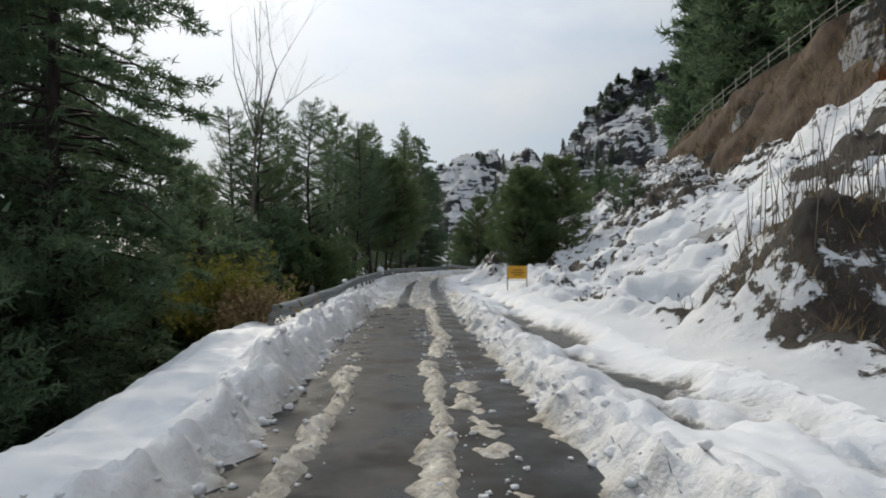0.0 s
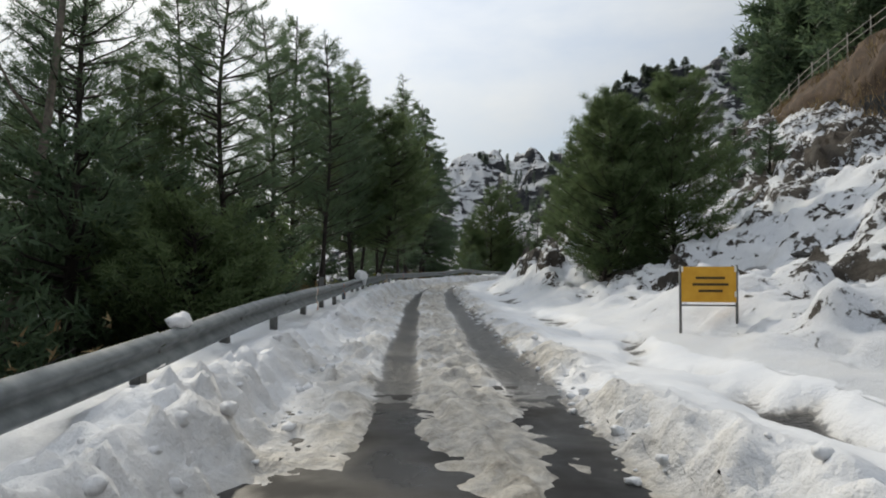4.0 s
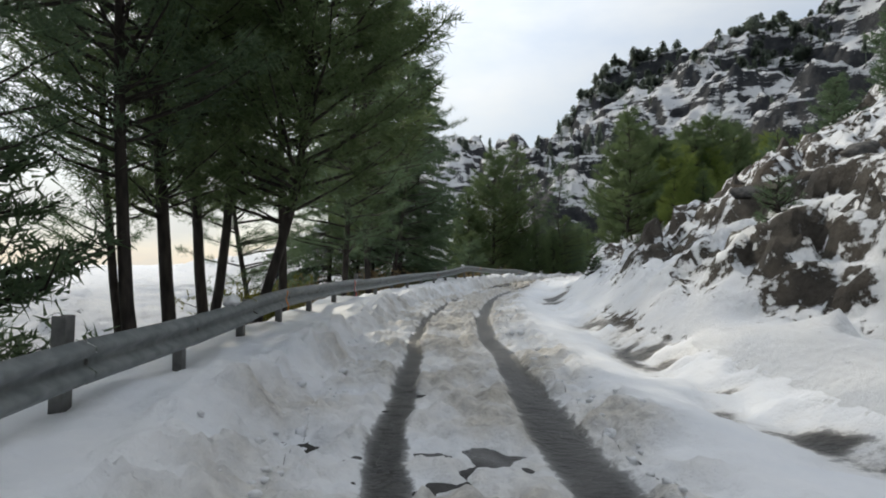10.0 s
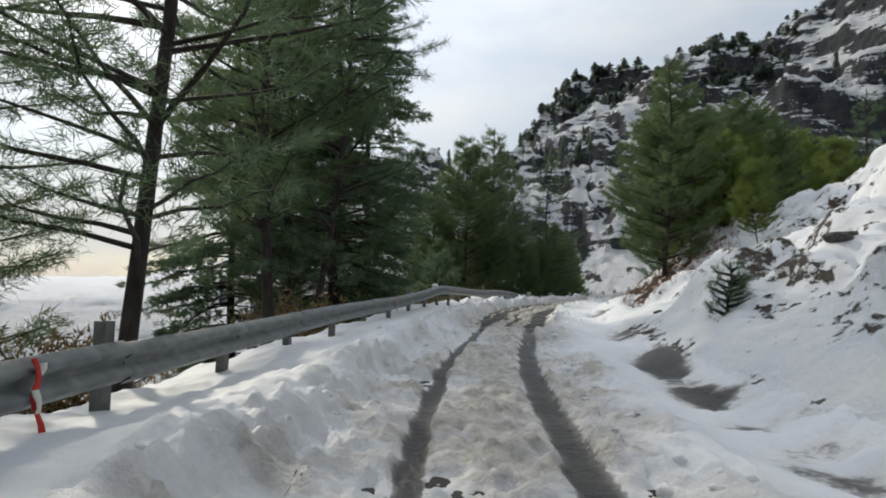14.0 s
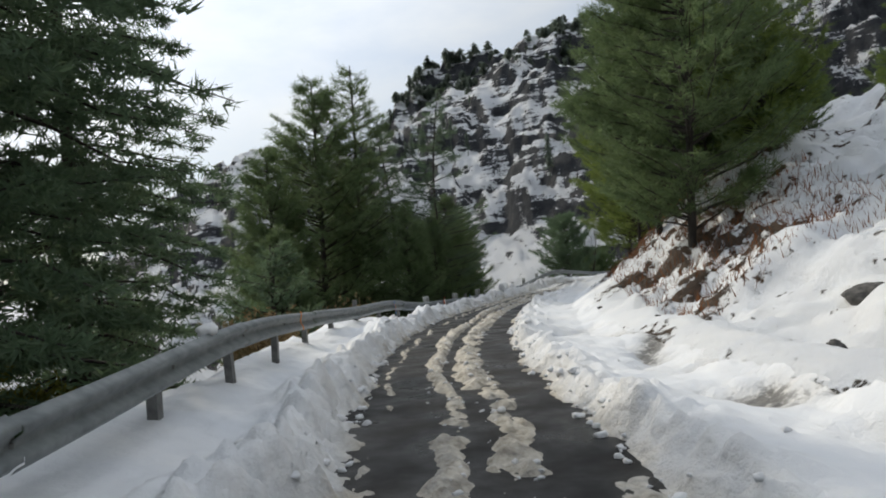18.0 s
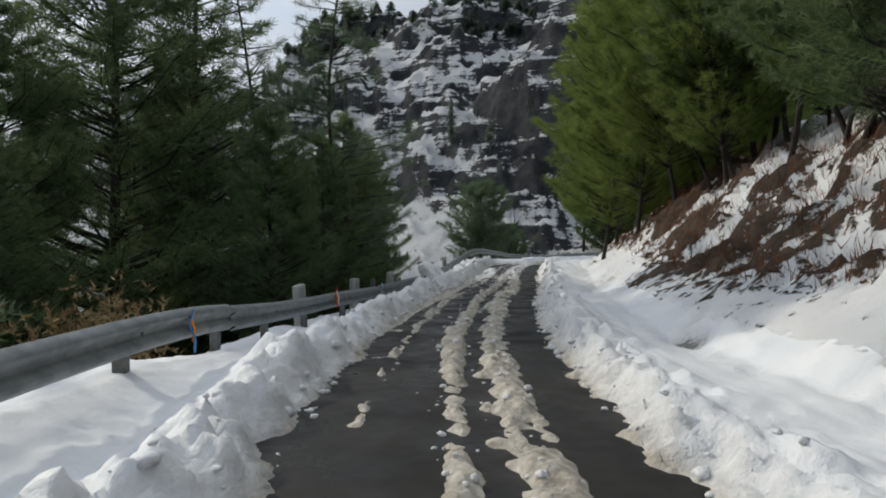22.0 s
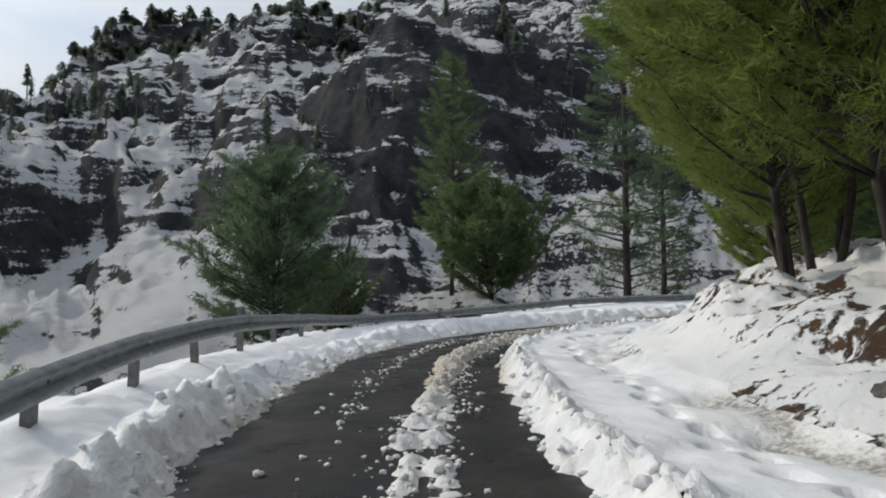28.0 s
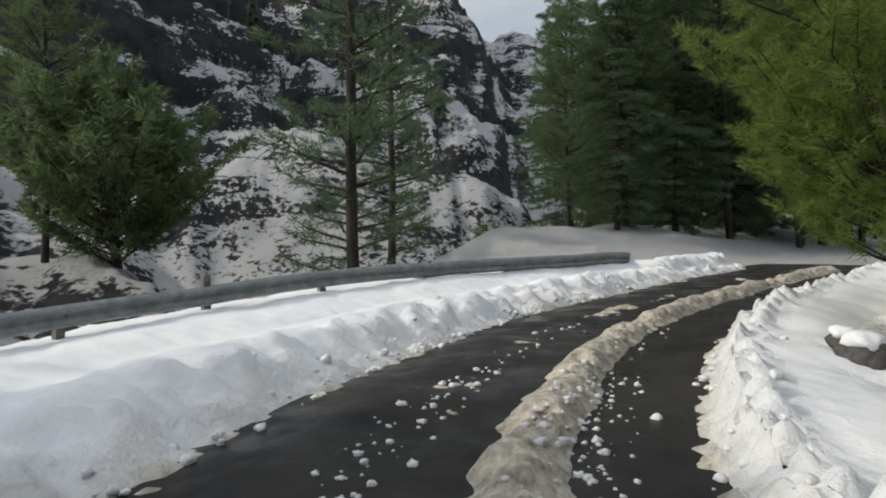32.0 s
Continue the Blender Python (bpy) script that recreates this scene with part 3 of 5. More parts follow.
# ---- the fence line, the road and the snow ----
def snow_top(s, e):
    """Height of the snow's surface over the road and its verges, and how dirty and shade-grey it is."""
    covered = ramp(s, 15.5, 21.5) * (1 - ramp(s, 60, 65))
    late = ramp(s, 88, 96)
    turn = ramp(s, 104, 109)
    w1, w2, w3 = fbm(s * 0.7, e * 0.7, 3, 61), fbm(s * 2.6, e * 2.6, 4, 62), fbm(s * 8.0, e * 8.0, 3, 63)
    w4 = fbm(s * 5.0, e * 5.0, 3, 69)
    wig = 0.06 * fbm(s * 1.1, s * 0, 4, 64) + 0.03 * fbm(s * 5, s * 0 + 2, 2, 65)
    el = np.interp(s, [-30, 0, 10, 14, 58, 62, 75, 89, 96, 106, 122], [-1.0, -1.0, -0.95, -0.9, -0.55, -0.5, -0.8, -0.85, -1.15, -1.65, -1.75]) + wig
    er = np.interp(s, [-30, 0, 14, 58, 62, 88, 94, 102, 122], [1.0, 1.0, 1.1, 1.2, 1.25, 1.25, 0.95, 0.95, 1.0]) + 0.7 * wig * (1 - 0.6 * late)
    side = fence_side(s)
    # bare wet road, with ridges of slush between the wheels
    c = 0.08 * fbm(s * 0.35, s * 0 + 5, 2, 66)
    t = -0.035 + 0.012 * w1 * ramp(np.abs(e), 0.0, 2.0)
    early = 1 - ramp(s, 16, 22)
    first = 1 - ramp(s, 6, 11)
    second = ramp(s, 58, 63)
    for at, wide, high, keep, solid in ((-0.64, 0.10, 0.085, first, 0.75), (0.05 + (0.24 - 0.04 * ramp(s, 3, 6) + 0.30 * ramp(s, 8, 10.5)) * early + 0.13 * second - 0.22 * late + 0.32 * turn - 0.24 * ramp(s, 113, 118), 0.105 + 0.10 * turn, 0.075 + 0.05 * turn, 1.0, 1.0 + 0.5 * turn), (0.72 - 0.14 * ramp(s, 3, 6), 0.12, 0.06, first, 0.55),
                                        (0.62 - 0.42 * late, 0.17 - 0.05 * late, 0.075, second * (1 - turn), 0.9), (-0.42, 0.05, 0.05, second * (1 - late), 0.45),
                                        (-0.75, 0.22, 0.05, turn, 0.12)):
        at = at + c
        ridge = np.exp(-np.abs((e - at + 0.05 * w2) / wide) ** 3)
        gaps = solid - 0.50 * late + 0.25 * turn + 0.55 * fbm(s * 1.1, e * 1.1 + 7, 3, 67)
        t = t + keep * high * ridge * np.clip(gaps + 0.5 * w2 + 0.45 * w3 + 0.5 * (np.abs(w4) - 0.25), 0, 1.4)
    t = t + 0.05 * np.clip(w3 * 0.8 + w2 - 0.78, 0, 1) * (0.6 - 0.2 * late)
    # road under packed snow with two wheel tracks
    packed = 0.05 + 0.045 * w2 + 0.042 * w3 + 0.025 * w1 + 0.050 * (np.abs(w4) - 0.3)
    narrow = 1 - 0.50 * ramp(s, 28, 48)
    wet = 0 * e
    for at, wide in ((-0.17, 0.21), (1.00 - 0.10 * ramp(s, 30, 52), 0.31)):
        rut = np.exp(-((e - at - 0.5 * c + 0.025 * w2) / (wide * narrow)) ** 6)
        packed = packed * (1 - rut) + rut * (0.006 + 0.004 * w3)
        wet = np.maximum(wet, rut * covered)
    t = t * (1 - covered) + packed * covered
    # banks that the plough left
    lumps = np.clip(0.1 + 1.5 * np.abs(w2 * 0.7 + 0.5 * w4), 0, 1)
    crest_l, crest_r = np.exp(-((e - el + 0.25) / 0.38) ** 2), np.exp(-((e - er - 0.22) / 0.32) ** 2)
    crest_l = crest_l * (0.25 + 0.75 * ramp(s, 3, 8))
    rise_l = ramp(el - e + 0.08 * w2 + 0.05 * w3 + (0.04 * w4 + 0.03 * w3) * turn, 0.0, 0.42 + 0.25 * covered + 0.55 * turn)
    high_l = 0.34 + (0.10 - 0.06 * turn) * w1 + 0.06 * late + (0.10 - 0.05 * turn) * (0.3 + 0.7 * ramp(s, 3, 8)) * lumps * np.exp(-((e - el + 0.45) / 0.35) ** 2) + (0.012 + 0.022 * crest_l) * w3 + (0.025 + 0.075 * crest_l) * (np.abs(w4) - 0.2)
    high_l = high_l * (1 - 0.12 * covered + 0.12 * turn - 0.30 * ramp(s, 74, 79) * (1 - ramp(s, 92, 97))) * np.interp(-e, [0, 1.3, 1.9, 9], [1, 1, 0.95, 0.8])
    trough = np.exp(-((e - (el - 0.5 - side) / 2 + 0.05 * w1) / (0.12 + 0.28 * np.clip(side + el - 0.4, 0, 2))) ** 2) * (ramp(s, 60, 66) + 0.5 * (1 - ramp(s, 12, 18)))
    high_l = high_l - np.clip(trough, 0, 1) * (0.15 + 0.07 * late) - 0.16 * ramp(-e, side - 0.5, side) * (1 - ramp(s, 16, 22))
    rise_r = ramp(e - er + 0.07 * w2 + 0.05 * w3, 0.0, 0.36 + 0.30 * covered)
    high_r = 0.20 + 0.06 * w1 + 0.08 * lumps * np.exp(-((e - er - 0.38) / 0.28) ** 2) + (0.010 + 0.020 * crest_r) * w3 + (0.020 + 0.070 * crest_r) * (np.abs(w4) - 0.2)
    high_r = high_r * (1 - 0.35 * covered)
    inner = ramp(s, 96, 102) * ramp(e, er + 0.35, er + 0.7)
    high_r = high_r * (1 - inner) + inner * (0.20 + 0.05 * w1 + 0.015 * w2)
    # one line of footprints inside the bend
    pace = s * 2.1
    tread = np.exp(-((pace - np.floor(pace) - 0.5) / 0.26) ** 4 - ((e - 2.15 - 0.12 * np.sin(s * 0.6) - 0.11 * (np.floor(pace) % 2)) / 0.075) ** 4) * ramp(s, 97, 99) * (1 - ramp(s, 119, 121))
    high_r = high_r - 0.20 * tread
    gutter = np.exp(-((e - np.interp(s, [0, 14, 26, 80], [2.1, 2.25, 2.6, 2.75]) - 0.25 * w1) / np.interp(s, [0, 12, 19, 24, 40, 46], [0.50, 0.46, 0.20, 0.16, 0.30, 0.40])) ** 2) * np.clip(0.62 + 0.45 * w2 + 0.25 * covered * ramp(s, 28, 36) + 1.0 * fbm(s * 0.5, e * 0.6, 3, 68), 0, 1) * (1 - 0.40 * ramp(s, 58, 64) - 0.1 * late)
    high_r = high_r - gutter * 0.27 - 0.05 * ramp(e, 1.7, 2.4)
    t = np.where(rise_l > 0.02, np.maximum(t, rise_l * high_l), t)
    t = np.where(rise_r > 0.02, np.maximum(t * (1 - rise_r), 0) + rise_r * np.maximum(high_r, 0.006 + 0.003 * w3), t)
    t = t + hill(s, e) * (e > 2.6)
    t = t - 0.6 * np.clip(-e - side - 0.55, 0, None) + level(s, e)
    near = np.exp(-np.clip(np.maximum(el - e, e - er), 0, 9) / 0.22)
    dirt_shade = np.clip(0.22 + 0.75 * near, 0, 1) * (1 - covered) + covered * np.clip(0.30 + 0.12 * (1 - ramp(s, 34, 42)) + 0.55 * np.exp(-np.abs(e - 0.4) / 0.9) + 0.25 * w1 + 0.25 * w2, 0, 0.85)
    far = np.clip(np.maximum(el - 0.35 - e, e - er - 0.35) / 0.5, 0, 1)
    dirt_shade = dirt_shade * (1 - far) + 1.3 * gutter * (e > 1.3) * ramp(e, 1.3, 1.6)
    # slush in the bend is greyed for the shade lying there; footprints are darkened
    dirt_shade = dirt_shade * (1 - 0.4 * late * (1 - turn) * (np.abs(e) < 1.2)) + 0.25 * turn * (np.abs(e) < 0.95) + 0.8 * tread
    wet = np.maximum(wet, np.clip(1.7 * gutter - 0.25, 0, 1) * ramp(e, 1.3, 1.6))
    return t, np.clip(dirt_shade, 0, 1), wet


def bank_relief(s, e):
    """The bank on the right with its ledges; height, bareness, redness."""
    k = ramp(e, 3.0, 4.6)
    a, b = fbm(s * 0.22, e * 0.30, 4, 71), fbm(s * 0.75, e * 0.9, 4, 72)
    c = fbm(s * 2.6, e * 2.6, 4, 73)
    rocky = ramp(s, 29, 35) * (1 - ramp(s, 54, 64)) + 0.12 * ramp(s, 66, 70)
    q = (e * 0.9 + a * 2.6 + b * 1.7) / 1.9
    soft = np.clip(0.6 + 0.9 * fbm(s * 0.4, e * 0.5, 2, 74), 0, 1.2)
    ledge = (ramp(q - np.floor(q), 0.0, 0.45) - (q - np.floor(q))) * soft
    z = hill(s, e) + level(s, e) + k * (0.55 * a + (0.30 - 0.14 * ramp(s, 62, 68)) * b + (0.09 - 0.03 * ramp(s, 62, 68)) * c + (0.40 + 0.32 * rocky) * (1 - 0.55 * ramp(s, 65, 70)) * ledge)
    steep = np.clip(ramp(q - np.floor(q), 0.05, 0.15) * (1 - ramp(q - np.floor(q), 0.30, 0.5)), 0, 1)
    bare = 0.05 + k * (1 - 0.45 * ramp(s, 62, 68)) * (0.55 * soft * steep * (0.35 + 0.65 * np.clip(b + 0.6 + 0.5 * rocky, 0, 1.3)) + 0.26 * np.clip(a + 0.3 * c, 0, 1) + (0.15 + 0.30 * b) * rocky)
    dent = ramp(fbm(s * 0.75, e * 1.25 + 0.3 * s, 3, 75), 0.10, 0.42) * ramp(e, 3.2, 4.0) * (1 - 0.55 * ramp(s, 14, 20))
    near = ramp(e, 3.0, 3.8) * (1 - 0.6 * ramp(s, 10, 17)) * (1 - ramp(e, 8, 12))
    z = z - 0.16 * dent + near * (0.26 * (np.abs(fbm(s * 1.05, e * 1.2, 3, 76)) - 0.25) + 0.05 * c)
    bare = bare + dent * (0.62 + 0.45 * c)
    mound = np.exp(-((s - 7.0) / 1.5) ** 2 - ((e - 4.7) / 1.0) ** 2)
    z = z + 0.9 * mound
    bare = bare + 0.8 * mound
    red = 0.85 * np.clip(ramp(s, 62, 68) * 1.1 - 0.5 * ramp(s, 104, 112) - 0.2 + 0.4 * a, 0, 1)
    cut = ramp(s, 68, 72) * (1 - 0.5 * ramp(s, 92, 100)) * (1 - ramp(s, 104, 112)) * np.exp(-((e - 4.8 + 0.5 * ramp(s, 81, 86) - 0.9 * a) / 1.45) ** 2)
    m = ramp(e, 3.0, 3.9)
    t, muck, _ = snow_top(s, e)
    bare = bare * m + 0.9 * muck * (1 - m)
    z = t * (1 - m) + (z + 0.14) * m
    z = z + 0.45 * ramp(s, 66, 72) * ramp(e, 3.8 + 0.5 * a, 5.6 + 0.5 * a) * (1 - ramp(s, 99, 107))
    bare = bare + (0.52 + 0.20 * ramp(s, 80, 84)) * cut * np.clip(0.62 + 1.1 * b + 0.9 * c, 0, 1.5)
    z = z + m * cut * 0.08 * c + m * ramp(s, 66, 72) * (1 - ramp(s, 94, 101)) * 0.05 * c
    return z, np.clip(bare, 0, 1.2), red


def strip(s0, s1, ds, edges, zfun, keys):
    """A sheet along the road: columns at offsets edges(s), heights and attributes by zfun."""
    s = np.arange(s0, s1, ds)
    e = edges(s)
    ss = np.repeat(s[:, None], e.shape[1], 1)
    z, *at = zfun(ss, e)
    x, y = at_road(ss.ravel(), e.ravel())
    v = np.stack([x, y, z.ravel()], 1)
    return v, grid_faces(*e.shape)[:, ::-1], list(zip(keys, at))


# the road: a slab with a worn, slightly crowned top
rs, re = np.arange(-28, 138, 0.5), np.array([-2.6, -2.59, -1.3, 0, 0.4, 1.6, 2.7, 2.71])
rx, ry = at_road(np.repeat(rs, len(re)), np.tile(re, len(rs)))
rz = np.tile(np.array([-0.3, -0.03, -0.005, 0.0, 0.0, -0.005, -0.03, -0.3]), len(rs)) + level(np.repeat(rs, len(re)), np.tile(re, len(rs)))
tagged(part("road", (np.stack([rx, ry, rz], 1), grid_faces(len(rs), len(re))[:, ::-1]), ASPHALT), "narrow wet asphalt mountain road under melting snow", "road", kind="structure")

lv, lf, la = strip(-14, 134, 0.06, lambda s: -0.75 - np.linspace(0, 1, 66)[None] ** 1.15 * (fence_side(s) + 0.65)[:, None], snow_top, ("dirt_shade", "wet"))
tagged(part("snow_bank", (lv, lf), SNOW, attrs=la), "white ploughed snow bank along the guardrail", "snow bank", kind="structure")
cv, cf, ca = strip(-14, 134, 0.055, lambda s: np.linspace(-0.75, 1.25, 66)[None].repeat(len(s), 0), snow_top, ("dirt_shade", "wet"))
tagged(part("slush", (cv, cf), SNOW, attrs=ca), "brown slush ridges and packed snow between wheel tracks", "slush", kind="stuff")
vv, vf, va = strip(-14, 134, 0.07, lambda s: np.linspace(1.25, 3.0, 40)[None].repeat(len(s), 0), snow_top, ("dirt_shade", "wet"))
tagged(part("snow_verge", (vv, vf), SNOW, attrs=va), "ploughed snow ridge and muddy gutter on the hill side", "snow bank", kind="structure")
bv, bf, ba = strip(-16, 136, 0.16, lambda s: 2.95 + (np.linspace(0, 1, 110)[None] ** 1.35) * (np.interp(s, [-20, 96, 110, 136], [14.6, 14.6, 8.5, 8.5]))[:, None], bank_relief, ("bare", "red"))
tagged(part("snow_slope", (bv, bf), BANK, attrs=ba), "snow-covered hillside bank with bare brown earth and stones", "slope", kind="structure")

# the ground, one sheet to the horizon
gr = np.concatenate([np.arange(1.5, 60, 1.6), np.arange(60, 340, 1.5), np.geomspace(345, 4200, 40)])
ga = np.radians(np.concatenate([np.arange(-20, 110, 0.24), np.arange(110, 340, 0.8)]))
gx, gy = HUB[0] + gr[:, None] * np.sin(ga)[None], HUB[1] + gr[:, None] * np.cos(ga)[None]
gz = land(gx, gy)
gs, ge = near_road(gx, gy)
wood_floor = ramp(-ge - 0.9 * (gs < 12), 2.6, 4.2) * (1 - ramp(-ge, 28 - 14 * ramp(gs, 40, 58), 64 - 30 * ramp(gs, 40, 58))) * (1 - ramp(gs, 92, 100)) * 0.75 + ramp(ge, 24, 28) * (1 - ramp(ge, 70, 100)) * 0.7
g_r = np.hypot(gx - HUB[0], gy - HUB[1])
g_az = np.degrees(np.arctan2(gx - HUB[0], gy - HUB[1]))
stony = ramp(g_r, 28, 45) * (1 - 0.6 * ramp(g_r, 140, 230)) * (0.3 + 0.7 * ramp(g_az, 36, 52)) * (1 - ramp(g_az, 95, 110)) * (ge < 0)
cliff = ramp(g_r, 26, 36) * (1 - ramp(g_r, 80, 150)) * ramp(g_az, 22, 32) * (1 - ramp(g_az, 42, 54)) * (ge < 0)
tagged(part("ground", (np.stack([gx, gy, gz], -1).reshape(-1, 3), grid_faces(len(gr), len(ga), True)), LAND, attrs=[("litter", wood_floor), ("scree", stony), ("cliff", cliff)]), "snowy mountain land with rock faces and a deep valley", "ground", kind="structure")


# ---- trees ----
def needles(centres, ways, count, size, width, rng, spread=0.9):
    """Tufts of thin needles: one triangle each, standing out from the twig."""
    n = len(centres)
    c = np.repeat(centres, count, 0) + np.repeat(ways, count, 0) * rng.uniform(-0.7, 0.5, (n * count, 1)) * size + rng.normal(0, 0.16 * size, (n * count, 3))
    w = np.repeat(ways, count, 0) + rng.normal(0, spread, (n * count, 3))
    w /= np.linalg.norm(w, axis=1)[:, None] + 1e-9
    side = np.cross(w, rng.normal(0, 1, (n * count, 3)))
    side /= np.linalg.norm(side, axis=1)[:, None] + 1e-9
    ln = size * rng.uniform(0.6, 1.25, (n * count, 1))
    v = np.stack([c - side * width, c + side * width, c + w * ln], 1).reshape(-1, 3)
    return v, np.arange(len(v)).reshape(-1, 3)


def conifer(name, high, low, reach, seed, mat, label, lift=0.25, droop=0.0, whorl=0.42, limbs=5, tufts=7.0, count=7, size=0.24,
            width=0.018, bend=0.0, shape=0.8, patchy=0.25, thick=0.16, fan=0.30):
    """A conifer at the origin: a tapered trunk, limbs in whorls and tufts of needles along the twigs."""
    rng = np.random.default_rng(seed)
    tree = base(name, Matrix(), label, "tree")
    u = np.linspace(0, 1, 12)
    tx = bend * (np.sin(u * 2.6)) + 0.05 * np.cumsum(rng.normal(0, 0.5, 12))
    ty = 0.4 * bend * np.sin(u * 3.3) + 0.05 * np.cumsum(rng.normal(0, 0.5, 12))
    tp = np.stack([tx - tx[0], ty - ty[0], u * (high + 0.8) - 0.8], 1)
    part("trunk", tube(tp, thick * (1.05 - u) ** 0.8 + 0.015 + 0.30 * thick * np.exp(-u * 14), 9), BARK, tree)
    wood, cs, ws = [], [], []
    z = low
    while z < high - 0.15:
        f = (z - low) / (high - low)
        for k in range(limbs):
            if rng.random() < patchy * (0.5 + 0.5 * (1 - f)):
                continue
            az = rng.uniform(0, 2 * np.pi)
            ln = reach * ((1 - f) ** shape) * rng.uniform(0.55, 1.15) * min(1.0, 0.55 + 2.2 * f) + 0.25
            zz = z + rng.uniform(-0.2, 0.2)
            o = np.array([np.interp(zz, tp[:, 2], tp[:, 0]), np.interp(zz, tp[:, 2], tp[:, 1]), zz])
            flat = np.array([np.cos(az), np.sin(az), 0])
            r = np.linspace(0, 1, 5)[:, None]
            pts = o + flat * ln * r + np.array([0, 0, 1.0]) * ln * (lift * r - droop * r**2 + 0.16 * r**4)
            pts = pts + rng.normal(0, 0.03 * ln, (5, 3)) * r
            wood.append(tube(pts, 0.035 * (0.35 + ln / reach) * (1.1 - r[:, 0]) + 0.004, 3, False))
            m = max(3, int(ln * tufts))
            q = rng.uniform(0.22, 1.0, m) ** 0.75
            side = np.array([-flat[1], flat[0], 0])
            away = rng.normal(0, 1, m) * fan * ln * (1.08 - q)
            c = np.stack([np.interp(q, r[:, 0], pts[:, d]) for d in range(3)], 1) + side * away[:, None]
            c[:, 2] += rng.normal(0, 0.05, m) - 0.35 * droop * np.abs(away)
            cs.append(c)
            ws.append(flat * 0.8 + side * np.sign(away)[:, None] * 0.6 + np.array([0, 0, 0.35 - 0.9 * droop]))
        z += whorl * rng.uniform(0.8, 1.2)
    tagged(part("limbwork", join(wood), BARK, tree), kind="stuff")
    tagged(part("crown", needles(np.vstack(cs), np.vstack(ws), count, size, width, rng), mat, tree, smooth=False), kind="stuff")
    return tree


def stand(tree, places, group=""):
    """Copies of a tree; the first place takes the tree itself. Rows: x, y, turn, scale, sink."""
    z = land(np.array([p[0] for p in places]), np.array([p[1] for p in places]))
    s, e = near_road(np.array([p[0] for p in places]), np.array([p[1] for p in places]))
    for k, (x, y, turn, size) in enumerate(places):
        zz = float(z[k])
        if 3.0 < e[k] < 17 and -15 < s[k] < 134:
            zz = float(bank_relief(np.array([s[k]]), np.array([e[k]]))[0][0])
        m = pose(x, y, zz - 0.15, 0, 0, turn)
        ob = copy_thing(tree, m) if k else tree
        if not k:
            ob.matrix_basis = m
        ob.scale = (size, size, size)
        if group:
            tagged(ob, group=group)


def scatter(n, seed, s0, s1, e0, e1, k0, k1):
    rng = random.Random(seed)
    rows = []
    for _ in range(n):
        x, y = at_road(rng.uniform(s0, s1), rng.uniform(e0, e1))
        rows.append((float(x), float(y), rng.uniform(0, 360), rng.uniform(k0, k1)))
    return rows


tall = conifer("pine_tree", 17, 3.8, 3.2, 11, PINE, "tall green pine with a bare lower trunk above the valley", limbs=6, whorl=0.46, tufts=8, count=14, size=0.30, width=0.013, bend=0.5, shape=0.6, lift=0.35, thick=0.13, patchy=0.24)
lean = conifer("pine_tree", 15, 4.4, 3.0, 12, FIR, "slender dark pine with a thin crown beyond the guardrail", limbs=6, whorl=0.47, tufts=8, count=13, size=0.28, width=0.012, bend=-0.9, patchy=0.30, shape=0.55, lift=0.35, thick=0.12)
full = conifer("pine_tree", 14, 0.5, 4.0, 13, PINE, "dense green pine branched down to the ground", limbs=8, whorl=0.38, tufts=9, count=15, size=0.30, width=0.014, shape=0.62, lift=0.38)
cedar = conifer("cedar_tree", 18, 0.8, 4.2, 14, FIR, "dark drooping cedar beside the guardrail", lift=0.05, droop=0.42, limbs=7, whorl=0.38, tufts=15, count=11, size=0.19, width=0.019, shape=0.6)
sunny = conifer("pine_tree", 11, 1.6, 3.4, 15, BRIGHT, "bushy yellow-green pine on the snowy bank", limbs=7, whorl=0.32, tufts=13, count=22, size=0.24, width=0.009, bend=0.8, shape=0.5, lift=0.4, thick=0.065)
airy = conifer("pine_tree", 15, 2.2, 3.8, 16, FIR, "thin pine with sparse spreading branches by the guardrail", limbs=5, whorl=0.5, tufts=10, count=18, size=0.21, width=0.0065, bend=1.2, patchy=0.3, droop=0.15, thick=0.085)
curved = conifer("pine_tree", 11, 3.0, 3.2, 19, PINE, "slim pine with a curved bare trunk inside the bend", limbs=7, whorl=0.34, tufts=11, count=17, size=0.27, width=0.012, bend=1.6, shape=0.5, lift=0.35, thick=0.09)
shrub = conifer("young_pine", 5.5, 0.1, 2.4, 17, FIR, "low dark young pine among the trunks", limbs=6, whorl=0.34, tufts=8, count=7, size=0.28, width=0.028, shape=0.6)
broad = conifer("broad_pine", 5.2, 0.1, 3.9, 18, PINE, "broad dense green conifer bush below the road", limbs=9, whorl=0.28, tufts=10, count=10, size=0.34, width=0.030, shape=0.42, lift=0.55)

valley = "pines along the valley side"
stand(tall, [(-8.5, 33, 10, 0.68), (-6.2, 38.5, 80, 0.68), (-4.6, 44.2, 150, 0.65), (-5.2, 47.5, 200, 0.70), 
             (-3.2, 60.9, 120, 0.85), 
             (55.6, 133.4, 10, 1.2), (6.3, 88.9, 40, 0.82), (-3.5, 65.0, 70, 0.85), (-4.6, 67.6, 20, 0.8)], valley)
thin = conifer("pine_tree", 17, 1.6, 2.5, 24, FIR, "tall straight pine with a dark trunk and sparse branches", limbs=5, whorl=0.52, tufts=8, count=12, size=0.26, width=0.014, patchy=0.45, shape=0.5, droop=0.1, thick=0.15)
stand(thin, [(54.0, 115.9, 10, 1.55), (58.9, 116.4, 200, 1.15)], valley)
